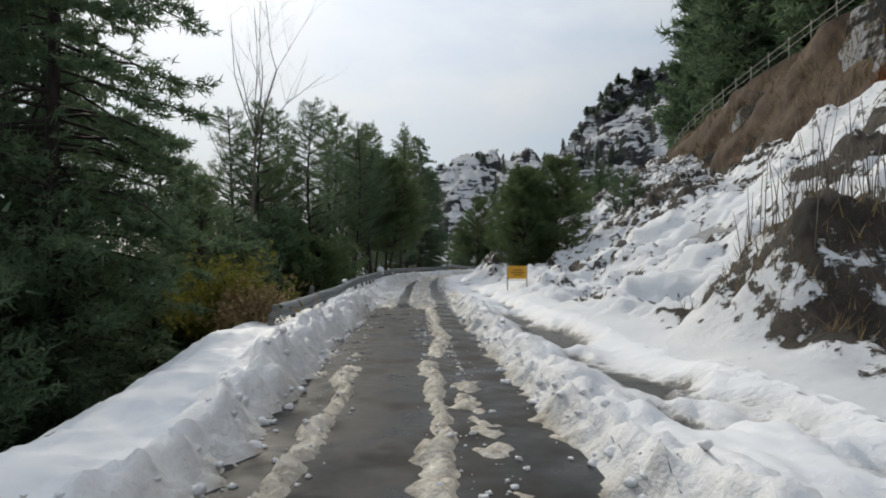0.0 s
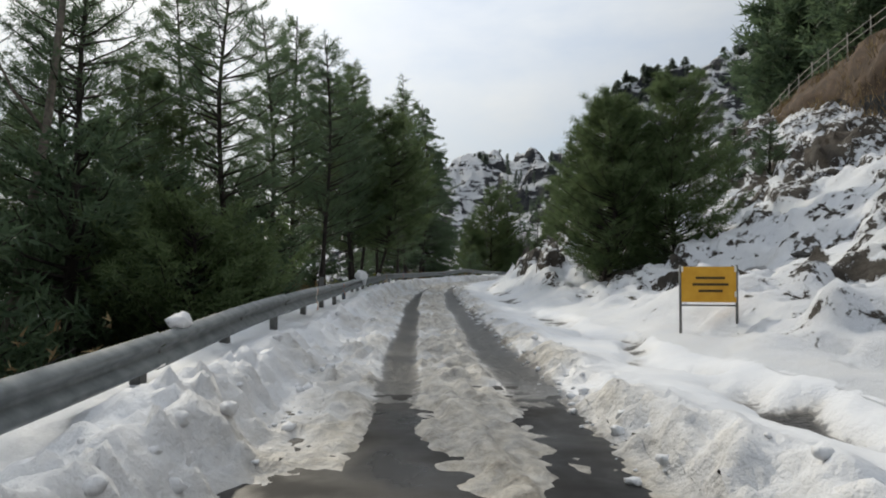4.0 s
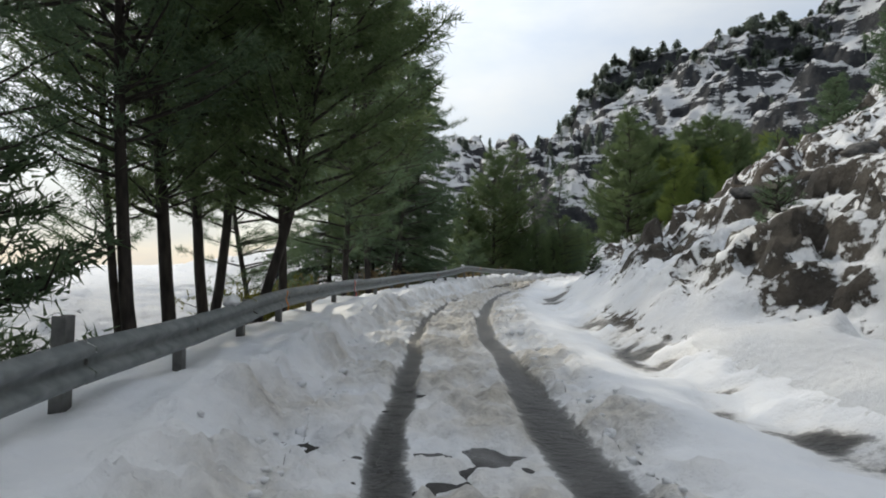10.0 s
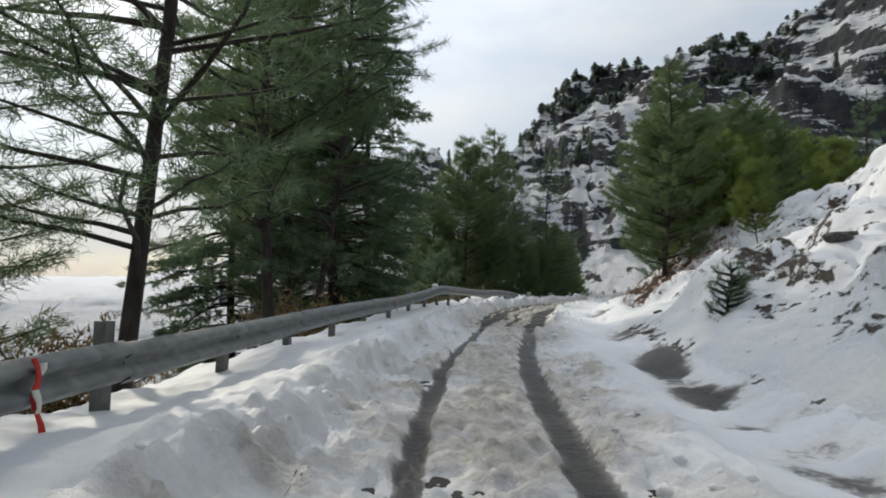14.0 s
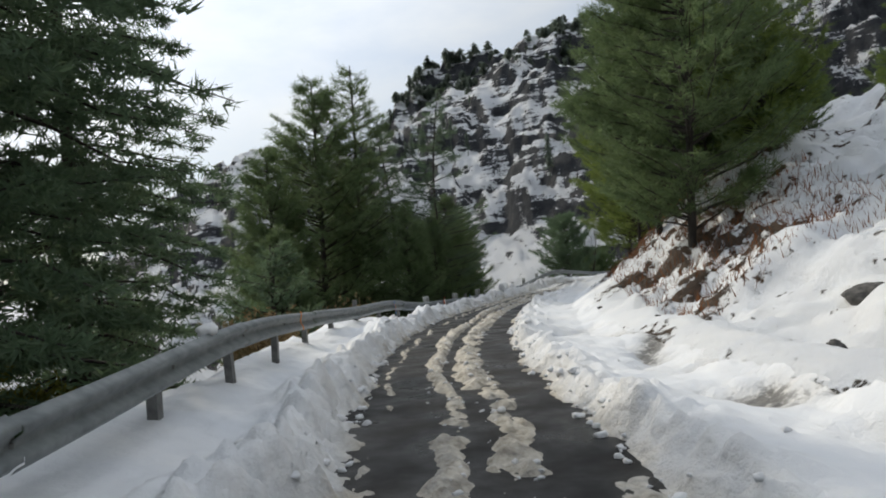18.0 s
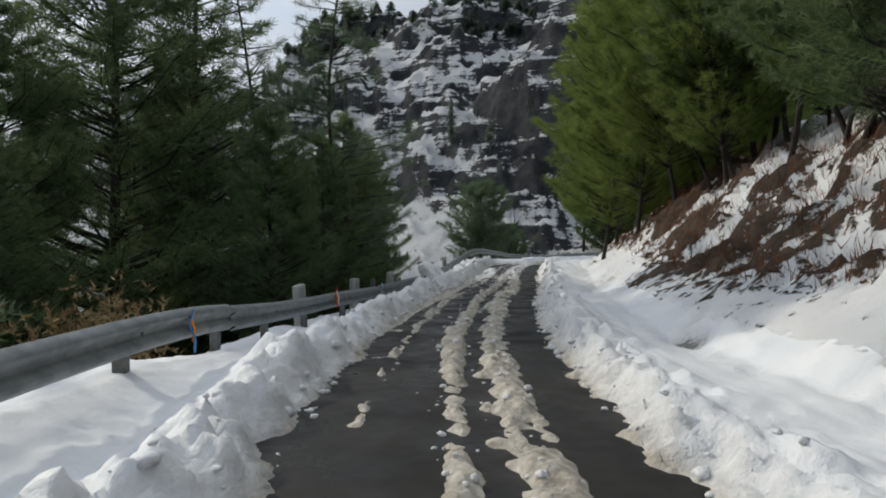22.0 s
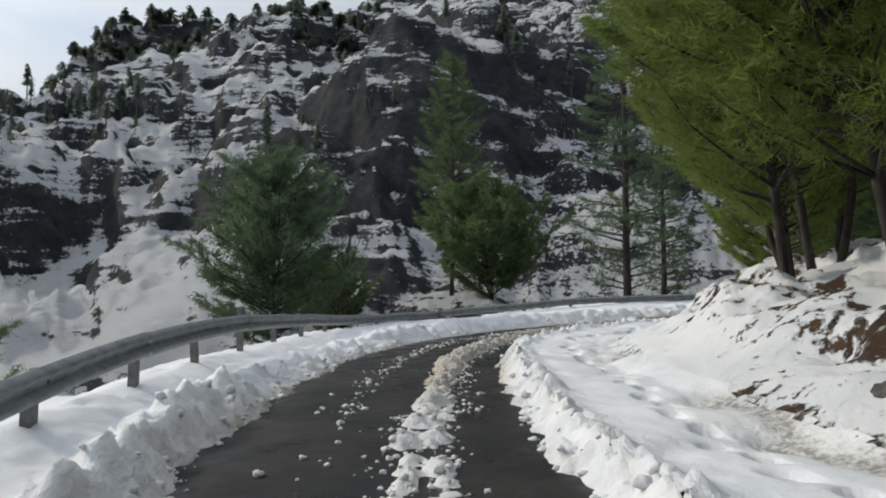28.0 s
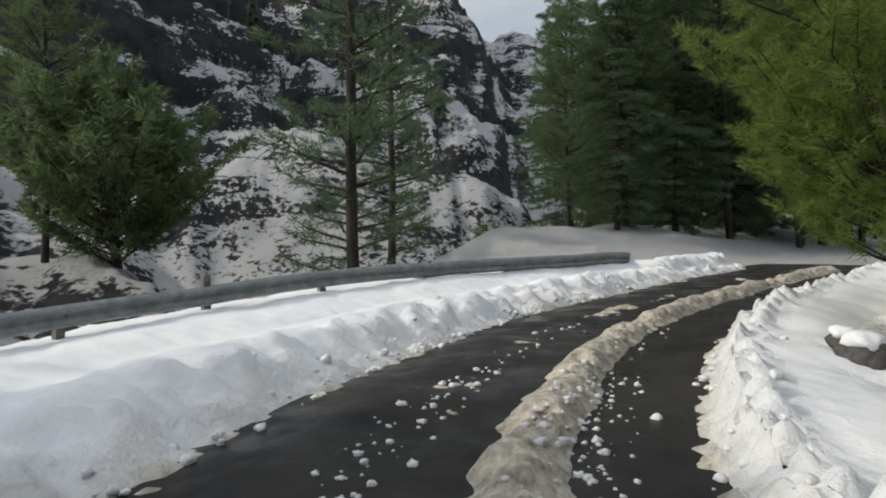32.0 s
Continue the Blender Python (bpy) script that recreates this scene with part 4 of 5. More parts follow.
stand(lean, [(-5.6, 30.5, 0, 0.65), (-6.4, 34.8, 130, 0.68), (-5.0, 36.6, 210, 0.63), (-5.4, 40.6, 260, 0.65), (-4.4, 42.6, 310, 0.61), 
             (-4.9, 46.0, 170, 0.63), (-7.0, 48.6, 20, 0.72), (-9.4, 29.5, 100, 0.72), (-4.2, 48.8, 75, 0.67), (-12.5, 28, 190, 0.77), (-6.8, 26.5, 20, 0.63)], valley)
stand(airy, [(-3.4, 52.6, 60, 0.85), (-5.9, 54.8, 200, 0.8), (-2.8, 62.2, 20, 0.9), (10.7, 87.7, 150, 0.72), (7.2, 90.4, 320, 0.8)], valley)
stand(full, [(4.6, 88.0, 10, 0.95), (6.6, 91.6, 60, 0.72), (2.5, 86.4, 130, 0.72), (9.0, 86.2, 30, 0.34), (12.0, 90.8, 110, 0.40), (7.3, 84.2, 200, 0.36), (10.6, 89.4, 250, 0.45), (10.4, 93.8, 200, 0.5), (2.4, 83.2, 280, 0.42), (7.0, 95.0, 40, 0.6), (13.6, 96.4, 77, 0.42),
             (1.5, 95, 220, 0.5), (20.4, 120, 30, 0.9), (-7.5, 29, 10, 0.55), (-9, 24, 100, 0.55), (-11, 31, 200, 0.6)], valley)
stand(cedar, [(-6.6, 11.4, 0, 0.85), (-10.5, 17.5, 120, 0.85), (-13, 21, 220, 0.9), (-2.4, 66.6, 200, 0.85), (-1.4, 70.6, 300, 0.72), (86, 112, 40, 1.4), (-6, 71, 10, 0.9), (-12.5, 13, 70, 0.9), (-9.8, 13.6, 250, 0.8), (63.2, 104.2, 20, 0.75), (66.4, 101.6, 90, 0.85), (60.0, 106.6, 150, 0.7), (70.0, 100.2, 230, 0.95)], "cedars on the valley side")
stand(sunny, [(15.2, 77.6, 270, 0.54), (16.3, 80.6, 45, 0.64), (17.8, 83.4, 135, 0.72), (18.8, 86.1, 225, 0.8), (19.6, 88.7, 315, 0.85),
              (21.8, 90.2, 20, 0.8), (25.0, 92.0, 60, 0.8), (28.2, 95.4, 110, 0.95), (29.4, 97.2, 20, 0.9), (33.4, 98.6, 140, 0.9), (31.5, 95.5, 80, 1.0), (35.6, 97.4, 300, 1.05), (18.0, 79.5, 10, 0.52), (21.4, 84.6, 80, 0.68), (24.4, 87.6, 160, 0.72), (28.5, 90, 200, 0.72),
              (43.0, 95.5, 100, 0.9), (47.5, 93.5, 10, 0.95), (52.5, 91.5, 220, 0.95), (39.5, 96.0, 160, 0.85), (57.5, 89.0, 60, 1.0), (10.6, 66.0, 100, 0.24), (41.0, 101.3, 70, 0.72)], "pines on the hill side")
stand(curved, [(float(x), float(y), turn, size) for (x, y), turn, size in ((at_road(s, e), turn, size) for s, e, turn, size in ((110.5, 7.2, 170, 0.8), (112.3, 6.6, 150, 0.75), (114.0, 6.8, 200, 0.8), (116.0, 6.4, 120, 0.7), (117.6, 7.0, 180, 0.8), (119.5, 6.6, 60, 0.75), (89.0, 6.6, 160, 0.7), (91.0, 7.4, 200, 0.75), (92.6, 6.4, 120, 0.7), (94.6, 7.6, 230, 0.8), (96.8, 7.0, 150, 0.75), (78.4, 5.9, 40, 0.55), (80.2, 6.3, 190, 0.48), (82.0, 5.8, 300, 0.5), (83.4, 6.6, 90, 0.5), (84.8, 5.9, 210, 0.55), (86.2, 6.4, 20, 0.6), (87.6, 5.8, 140, 0.55)))] + [(-4.4, 44.9, 0, 0.8)], "pines on the hill side")
low_pine = conifer("pine_tree", 6.5, 0.3, 2.9, 20, BRIGHT, "low bushy green pine over the red earth bank", limbs=8, whorl=0.28, tufts=13, count=20, size=0.23, width=0.010, bend=0.5, shape=0.5, lift=0.35, thick=0.07)
crowned = conifer("pine_tree", 9.0, 1.9, 3.7, 21, FIR, "broad green pine with a bare lower trunk at the bend", limbs=9, whorl=0.30, tufts=11, count=12, size=0.27, width=0.017, bend=0.5, shape=0.45, lift=0.35, thick=0.11)
stand(crowned, [(30.1, 113.9, 60, 0.92)], "pines along the valley side")
stand(low_pine, [(float(x), float(y), k * 70, 0.56 + 0.05 * (k % 3)) for k, (x, y) in enumerate(at_road(s, e) for s, e in ((75.5, 6.9), (78.0, 6.4), (80.5, 7.2), (83.5, 7.8)))], "pines on the hill side")
hillside = conifer("pine_tree", 9.5, 0.6, 3.6, 23, PINE, "dark green pine leaning out over the rocky snow bank", limbs=8, whorl=0.32, tufts=10, count=16, size=0.29, width=0.013, bend=-0.7, shape=0.5, lift=0.35, thick=0.10)
bank_pine = conifer("pine_tree", 11, 1.0, 3.6, 27, PINE, "full green pine rooted in the red earth bank", limbs=7, whorl=0.36, tufts=10, count=16, size=0.27, width=0.012, bend=0.5, shape=0.72, lift=0.32, thick=0.10)
stand(bank_pine, [(9.5, 70.5, 0, 0.76), (11.0, 73.4, 90, 0.66), (12.8, 75.4, 180, 0.64), (14.8, 72.5, 200, 0.24)], "pines on the hill side")
stand(hillside, [(3.6, 33.1, 150, 0.58), (4.7, 34.8, 30, 0.60), (5.6, 32.4, 250, 0.60)], "pines on the hill side")
sapling = conifer("young_pine", 1.5, 0.1, 0.55, 25, FIR, "thin little pine seedling on the snowy bank", limbs=5, whorl=0.13, tufts=16, count=9, size=0.13, width=0.007, thick=0.018, bend=0.1, patchy=0.35)
stand(sapling, [(3.9, 55.9, 0, 0.62), (3.5, 44.2, 120, 0.55)], "young pines")
stand(shrub, [(-6.3, 20.5, 0, 0.8), (-5.4, 18.4, 50, 0.6)] + scatter(18, 9, 2, 17, -9.5, -4.4, 0.5, 0.95) + scatter(18, 19, 25, 47, -10, -4.4, 0.5, 0.95) + scatter(22, 3, 8, 36, -11, -4.6, 0.45, 0.9) + scatter(10, 4, 71, 92, -9, -3.9, 0.4, 0.8)
      + scatter(6, 5, 50, 62, 9, 14, 0.25, 0.45) + scatter(5, 6, 38, 50, 9, 14, 0.25, 0.4), "young pines")
stand(broad, [(57.2, 130.5, 20, 1.55), (44, 133, 100, 0.9), (-4.6, 24.5, 60, 0.45)], "broad conifer bushes")
far_side = [(61.2, 106.2, 10, 1.05), (64.4, 101.7, 80, 1.08), (67.7, 98.4, 170, 1.05), (71.6, 104.3, 250, 1.20), (75.6, 99.5, 300, 1.20), (78.0, 107.5, 40, 1.27), (69.2, 109.7, 130, 0.90), (82.8, 102.5, 210, 1.27), (89.2, 106.5, 10, 1.35), (94.0, 98.5, 100, 1.35), (66.0, 98.6, 70, 0.85), (70.0, 97.0, 160, 1.15), (74.0, 95.2, 250, 0.9), (79.0, 93.0, 330, 1.15), (84.0, 91.0, 20, 0.95), (90.0, 88.6, 200, 1.2)]
for x, y, turn, size in far_side:
    z = float(land(np.array([x]), np.array([y]))[0])
    ob = copy_thing(full if size > 1.12 else tall, pose(x, y, z - 0.15, 0, 0, turn))
    ob.scale = (size, size, size)
stand_small = copy_thing(shrub, pose(72.8, 115.6, float(land(np.array([72.8]), np.array([115.6]))[0]) - 0.1, 0, 0, 40))
stand_small.scale = (0.95, 0.95, 0.95)


# ---- the guardrail ----
W_BEAM = [(0.855 * a, 0.855 * b) for a, b in [(0.0, 0.155), (0.028, 0.13), (0.08, 0.105), (0.082, 0.065), (0.012, 0.022), (0.012, -0.022), (0.082, -0.065), (0.08, -0.105), (0.028, -0.13), (0.0, -0.155)]]


def rail_sag(s):
    """The barrier's start hangs low over the verge."""
    return -0.21 * (1 - ramp(s, 17, 24)) - 0.18 * ramp(s, 121, 132) - 0.10 * np.exp(-((s - 88) / 4.0) ** 2) + 0.20 * np.exp(-((s - 67) / 3.5) ** 2) - 0.11 * np.exp(-((s - 75.5) / 3.0) ** 2) + 0.24 * ramp(s, 102, 108) * (1 - ramp(s, 110, 117))


def beam(line, z):
    """One pressed steel beam along a line of plan points; its face is to the right of the line's way."""
    line = np.asarray(line, float)
    t = np.gradient(line, axis=0)
    t /= np.linalg.norm(t, axis=1)[:, None]
    right = np.stack([t[:, 1], -t[:, 0]], 1)
    prof = W_BEAM + [(a - 0.006, b) for a, b in reversed(W_BEAM)]
    v = np.array([[(p[0] + r[0] * a, p[1] + r[1] * a, zz + b) for a, b in prof] for p, r, zz in zip(line, right, np.broadcast_to(z, len(line)))])
    return v.reshape(-1, 3), grid_faces(len(line), len(prof), True)


def channel(high):
    """A steel channel post of that height, open to one side."""
    prof = [(-0.055, -0.04), (0.055, -0.04), (0.055, 0.04), (0.047, 0.04), (0.047, -0.032), (-0.047, -0.032), (-0.047, 0.04), (-0.055, 0.04)]
    v = [(x, y, z) for z in (-0.6, high) for x, y in prof]
    f = [(k, (k + 1) % 8, 8 + (k + 1) % 8, 8 + k) for k in range(8)]
    tri = [t for a, b, c, d in f for t in ((a, b, c), (a, c, d))]
    for o in (0, 8):
        tri += [(o, o + 1, o + 4), (o, o + 4, o + 5), (o + 1, o + 2, o + 3), (o + 1, o + 3, o + 4), (o + 5, o + 6, o + 7), (o, o + 5, o + 7)]
    return np.array(v, float), np.array(tri)


def guardrail(line, z, name, label, tall_every=3, seed=0):
    rng = random.Random(seed)
    rail = base(name, Matrix(), label, "guardrail")
    post_mesh, tall_mesh = mesh_of("post", *channel(z + 0.02), POST, False), mesh_of("post", *channel(z + 0.32), POST, False)
    block_mesh = mesh_of("spacer", *box(0, 0, 0, 0.09, 0.12, 0.22, 0.008), POST, False)
    bolt_mesh = mesh_of("bolt", *lump(0.02, 0.02, 0.02, 3, 0.05, 1), POST)
    n, k, count = len(line), 0, 0
    s_all, e_all = near_road(line[:, 0], line[:, 1])
    lie = np.pad(rail_sag(s_all) + level(s_all, e_all), 8, mode="edge")
    lie = np.convolve(lie, np.hanning(19)[1:-1] / np.hanning(19).sum(), "valid")
    while k < n - 2:
        end = min(k + 17, n)
        wave = z + lie[k:end] + 0.012 * math.sin(count * 1.7) + 0.02 * np.sin(np.linspace(0, 3.1, end - k)) * rng.uniform(-1, 1)
        part("beam", beam(line[k:end] + (0.006 * (count % 2)), wave), STEEL, rail)
        for at in (k, min(k + 8, n - 1)):
            dip = float(wave[min(at - k, len(wave) - 1)]) - z
            t = line[min(at + 1, n - 1)] - line[max(at - 1, 0)]
            turn = math.degrees(math.atan2(t[1], t[0]))
            back = np.array([-t[1], t[0]]) / (np.linalg.norm(t) + 1e-9)
            p = line[at] + back * 0.14
            post = part("post", tall_mesh if (at == k and count % tall_every == 1) else post_mesh, None, rail)
            post.matrix_basis = pose(p[0], p[1], -0.05 + dip, rng.uniform(-2, 2), rng.uniform(-2, 2), turn)
            sp = line[at] + back * 0.05
            part("spacer", block_mesh, None, rail).matrix_basis = pose(sp[0], sp[1], z + dip, 0, 0, turn)
            bp = line[at] - back * 0.012
            part("bolt", bolt_mesh, None, rail).matrix_basis = pose(bp[0], bp[1], z + dip, 0, 0, turn)
        k, count = k + 16, count + 1
    return rail


cutat = int(np.argmin(np.hypot(RAIL[:, 0] - 35.0, RAIL[:, 1] - 111.1)))
guardrail(RAIL[:cutat + 1], 0.60, "guardrail", "weathered galvanised steel guardrail half buried in snow", seed=1)
guardrail(RAIL[cutat - 1:] + np.array([0.05, -0.12]), 0.62, "guardrail", "newer steel guardrail ending at the bend", 99, seed=2)


def rail_at(s):
    """Place and turn on the barrier abreast of s."""
    k = int(np.argmin(np.abs(rail_s - s)))
    t = RAIL[min(k + 1, len(RAIL) - 1)] - RAIL[k - 1]
    return RAIL[k], math.degrees(math.atan2(t[1], t[0]))


def rail_dip(s):
    return float(level(np.array([float(s)]), np.array([-2.05]))[0])


# pale blocks set behind the barrier
CONCRETE = plain("old_concrete", (0.26, 0.27, 0.26), (0.42, 0.42, 0.39), 4, 0.9, bump=0.01)
block_mesh = mesh_of("marker_block", *box(0, 0, 0, 0.34, 0.12, 0.9, 0.018), CONCRETE, False)
for k, s in enumerate((82.6, 85.6, 88.4, 96.0, 99.0, 102.5)):
    p, turn = rail_at(s)
    a = math.radians(turn)
    ob = tagged(new("marker_block", block_mesh), "weathered pale concrete marker block behind the guardrail", "marker", "marker blocks")
    ob.matrix_basis = pose(p[0] - 0.30 * math.sin(a), p[1] + 0.30 * math.cos(a), 0.34 + rail_dip(s), (k * 7) % 5 - 2, (k * 5) % 7 - 3, turn)


# ribbons tied round the beam
RED = plain("red_cloth", (0.45, 0.03, 0.03), (0.62, 0.06, 0.05), 9, 0.9)
ORANGE = plain("orange_cloth", (0.55, 0.16, 0.02), (0.72, 0.25, 0.04), 9, 0.9)
PALE = plain("pale_cloth", (0.6, 0.58, 0.5), (0.75, 0.74, 0.7), 9, 0.9)
BLUE = plain("blue_cloth", (0.05, 0.16, 0.34), (0.09, 0.24, 0.46), 9, 0.9)


def band(x, top, bottom, wide, sway, seed):
    """A strip of cloth over the beam's face, with some thickness and a loose tail."""
    rng = random.Random(seed)
    u = np.linspace(0, 1, 9)
    cx = x + sway * u + 0.012 * np.sin(u * 7 + seed)
    cy = -0.085 - 0.012 * np.sin(u * 9.4 + seed) - 0.02 * u**3
    cz = top + (bottom - top) * u
    half = wide * (0.5 + 0.12 * np.sin(u * 11 + rng.uniform(0, 6)))
    ring = [(-1, 0.0), (1, 0.0), (1, -0.005), (-1, -0.005)]
    v = np.array([[(a + h * q, b + d, c) for q, d in ring] for a, b, c, h in zip(cx, cy, cz, half)])
    return v.reshape(-1, 3), grid_faces(len(u), 4, True)


for s, mats in ((15.0, (ORANGE, PALE)), (25.8, (PALE, ORANGE)), (29.0, (BLUE, ORANGE)), (45.0, (ORANGE,)), (50.3, (RED, PALE)), (60.7, (ORANGE, BLUE)), (69.5, (ORANGE,)), (77.4, (BLUE, ORANGE)),
                (83.4, (RED, ORANGE, PALE)), (86.0, (BLUE, PALE))):
    p, turn = rail_at(s)
    up = 0.60 + rail_dip(s) + float(rail_sag(s))
    thing = base("ribbon", pose(p[0], p[1], up, 0, 0, turn), "faded cloth ribbons tied round the guardrail", "ribbon", "ribbons")
    for k, mat in enumerate(mats):
        part("cloth_strip", band(0.05 * k, 0.145 - 0.03 * k, -0.13 - 0.05 * ((k + int(s)) % 3), 0.045, 0.04 * (1 - 2 * (k % 2)), k + int(s)), mat, thing)


# lumps of snow sitting on the barrier
def snow_heap(name, m, bits, seed, label):
    """A heap of old snow melted together out of a few rounded masses."""
    vs = []
    for k, (x, y, z, rx, ry, rz) in enumerate(bits):
        v, f = lump(rx, ry, rz, seed + k, 0.32, 3)
        vs.append((v + np.array([x, y, z]), f))
    v, f = join(vs)
    ob = part(name, (v, f), SNOW, attrs=[("dirt_shade", np.full(len(v), 0.12))])
    ob.matrix_basis = m
    return tagged(ob, label, "snow", "snow lumps on the guardrail")


p, turn = rail_at(34.6)
snow_heap("snow_lump", pose(p[0], p[1], 0.78, 0, 0, turn), [(0, 0, 0.05, 0.27, 0.15, 0.14), (0.17, -0.03, 0.08, 0.17, 0.13, 0.12), (-0.16, -0.02, 0.0, 0.16, 0.12, 0.12), (0.10, -0.13, -0.10, 0.10, 0.07, 0.16)], 5, "drooping heap of white snow hanging over the guardrail")
p, turn = rail_at(35.5)
snow_heap("snow_lump", pose(p[0], p[1], 0.78, 0, 0, turn), [(0, 0, 0.05, 0.21, 0.13, 0.13), (0.12, -0.08, 0.0, 0.12, 0.10, 0.11)], 9, "rounded heap of white snow capping the guardrail")
for s, k in ((92.2, 0.85), (93.8, 0.55)):
    p, turn = rail_at(s)
    snow_heap("snow_lump", pose(p[0], p[1], 0.58 + rail_dip(s) + float(rail_sag(s)), 0, 0, turn), [(0, 0, 0.15 * k, 0.42 * k, 0.24, 0.26 * k), (0.1, -0.16, -0.22, 0.24, 0.2, 0.3), (-0.3 * k, -0.1, 0.0, 0.2, 0.18, 0.22)], 15 + int(s), "big heap of snow slumped over the guardrail")
for s in (20.5, 43, 66.0):
    p, turn = rail_at(s)
    snow_heap("snow_lump", pose(p[0], p[1], 0.74 + float(rail_sag(s)), 0, 0, turn), [(0, 0.03, 0.0, 0.16, 0.08, 0.07)], int(s), "thin cap of snow on the guardrail")

# ---- the sign on the bank ----
sx, sy = 2.5, 22.6
ss_, se_ = near_road(np.array([sx]), np.array([sy]))
sz = float(bank_relief(ss_, se_)[0][0])
sign = base("warning_sign", pose(sx, sy, sz - 0.32, 0, 0, -12), "small yellow road sign on two thin posts in the snow", "sign")
board = part("board", box(0, 0, 0.98, 0.64, 0.015, 0.44, 0.006), YELLOW, sign, "yellow board with unreadable dark writing", False)
for x in (-0.33, 0.33):
    part("post", tube([(x, 0.02, -0.1), (x, 0.02, 1.22)], [0.018, 0.018], 6), POST, sign)
part("crossbar", tube([(-0.33, 0.02, 0.72), (0.33, 0.02, 0.72)], [0.012, 0.012], 6), POST, sign)
for k, (w, z) in enumerate(((0.34, 1.06), (0.42, 0.98), (0.28, 0.90))):
    part("text_bar", box(0.02, -0.0115, z, w, 0.004, 0.030, 0), DARKINK, board, "", False)
for x, z in ((-0.31, 1.17), (0.31, 1.17), (0.31, 0.86)):
    part("reflector", box(x, -0.012, z, 0.022, 0.008, 0.07, 0.003), PALE, board, "", False)

# ---- the cut below the upper road, and its fence ----
us, uu = np.arange(-16, 84, 0.35), np.linspace(0, 1, 16)
su, wu = np.meshgrid(us, uu, indexing="ij")
eu = 16.7 + 1.5 * wu + 0.35 * fbm(su * 0.35, wu * 3, 4, 81)
zb = hill(su, 16.7) - 0.6
zu = zb + (upper_road(su) + 0.05 - zb) * wu + 0.15 * fbm(su * 0.9, wu * 5, 3, 82) * (wu < 0.95)
xu, yu = at_road(su.ravel(), eu.ravel())
tagged(part("earth_cut", (np.stack([xu, yu, zu.ravel()], 1), grid_faces(*su.shape)[:, ::-1]), WALL), "steep bare brown earth bank under the upper road", "earth bank", kind="structure")

fence = base("fence", Matrix(), "thin grey post-and-rail fence along the upper road", "fence")
fpost = mesh_of("post", *tube([(0, 0, -0.3), (0, 0, 0.95)], [0.035, 0.03], 6), FENCE)
for k, s in enumerate(np.arange(-14, 82, 2.0)):
    x, y = at_road(s, 18.25)
    z = float(upper_road(s))
    part("post", fpost, None, fence).matrix_basis = pose(float(x), float(y), z, 0, 0, k * 31)
for h in (0.40, 0.75):
    for s in np.arange(-14, 80, 8.0):
        q = np.linspace(s, s + 8, 9)
        x, y = at_road(q, np.full(9, 18.2))
        part("rail", tube(np.stack([x, y, upper_road(q) + h], 1), np.full(9, 0.02), 5), FENCE, fence)


# ---- grass, stalks, bushes ----
def blades(n, seed, s0, s1, e0, e1, high, wide, onto):
    """Loose blades standing on the bank or the cut."""
    rng = np.random.default_rng(seed)
    s, e = rng.uniform(s0, s1, n), rng.uniform(e0, e1, n)
    x, y = at_road(s, e)
    z = onto(s, e)
    w = rng.normal(0, 0.4, (n, 3)) + np.array([0, 0, 1.0])
    w *= (high * rng.uniform(0.4, 1.2, n) / np.linalg.norm(w, axis=1))[:, None]
    c = np.stack([x, y, z], 1)
    a = rng.uniform(0, np.pi, n)
    side = np.stack([np.cos(a), np.sin(a), 0 * a], 1) * wide
    v = np.stack([c - side, c + side, c + w], 1).reshape(-1, 3)
    return v, np.arange(len(v)).reshape(-1, 3)


def cut_height(s, e):
    w = np.clip((e - 16.7) / 1.5, 0, 1)
    b = hill(s, 16.7) - 0.6
    return b + (upper_road(s) - b) * w


tagged(part("dry_grass", blades(9000, 7, -10, 80, 16.8, 18.1, 0.55, 0.02, cut_height), STRAW, smooth=False), "dry straw grass on the earth cut", "grass", kind="stuff")
tagged(part("rusty_grass", blades(5000, 8, 4, 24, 16.4, 17.3, 0.7, 0.035, cut_height), RUST, smooth=False), "rust-brown dead grass on the earth cut", "grass", kind="stuff")
tagged(part("verge_grass", blades(1300, 9, 4.8, 9.4, 3.8, 6.0, 0.28, 0.008, lambda s, e: bank_relief(s, e)[0] - 0.03), STRAW, smooth=False), "short dead grass on a bare earth mound", "grass", kind="stuff")

tagged(part("bank_grass", blades(15000, 10, 69, 101, 3.6, 7.5, 0.24, 0.009, lambda s, e: bank_relief(s, e)[0] - 0.04), RUST, smooth=False), "short rusty dead grass on the red earth bank", "grass", kind="stuff")

stalk_rng = random.Random(4)
clump = base("dry_stalks", Matrix(), "tall dry brown weed stalks on a bare earth mound", "weeds", kind="")
for k in range(70):
    s, e = stalk_rng.gauss(7.2, 0.8), stalk_rng.gauss(4.9, 0.5)
    x, y = at_road(s, e)
    z = float(bank_relief(np.array([s]), np.array([e]))[0][0])
    h, dx, dy = stalk_rng.uniform(0.5, 1.25), stalk_rng.gauss(0, 0.12), stalk_rng.gauss(0, 0.12)
    part("stalk", tube([(float(x), float(y), z - 0.05), (float(x) + dx * 0.4, float(y) + dy * 0.4, z + h * 0.5), (float(x) + dx, float(y) + dy, z + h)], [0.007, 0.006, 0.003], 4), TWIG, clump)


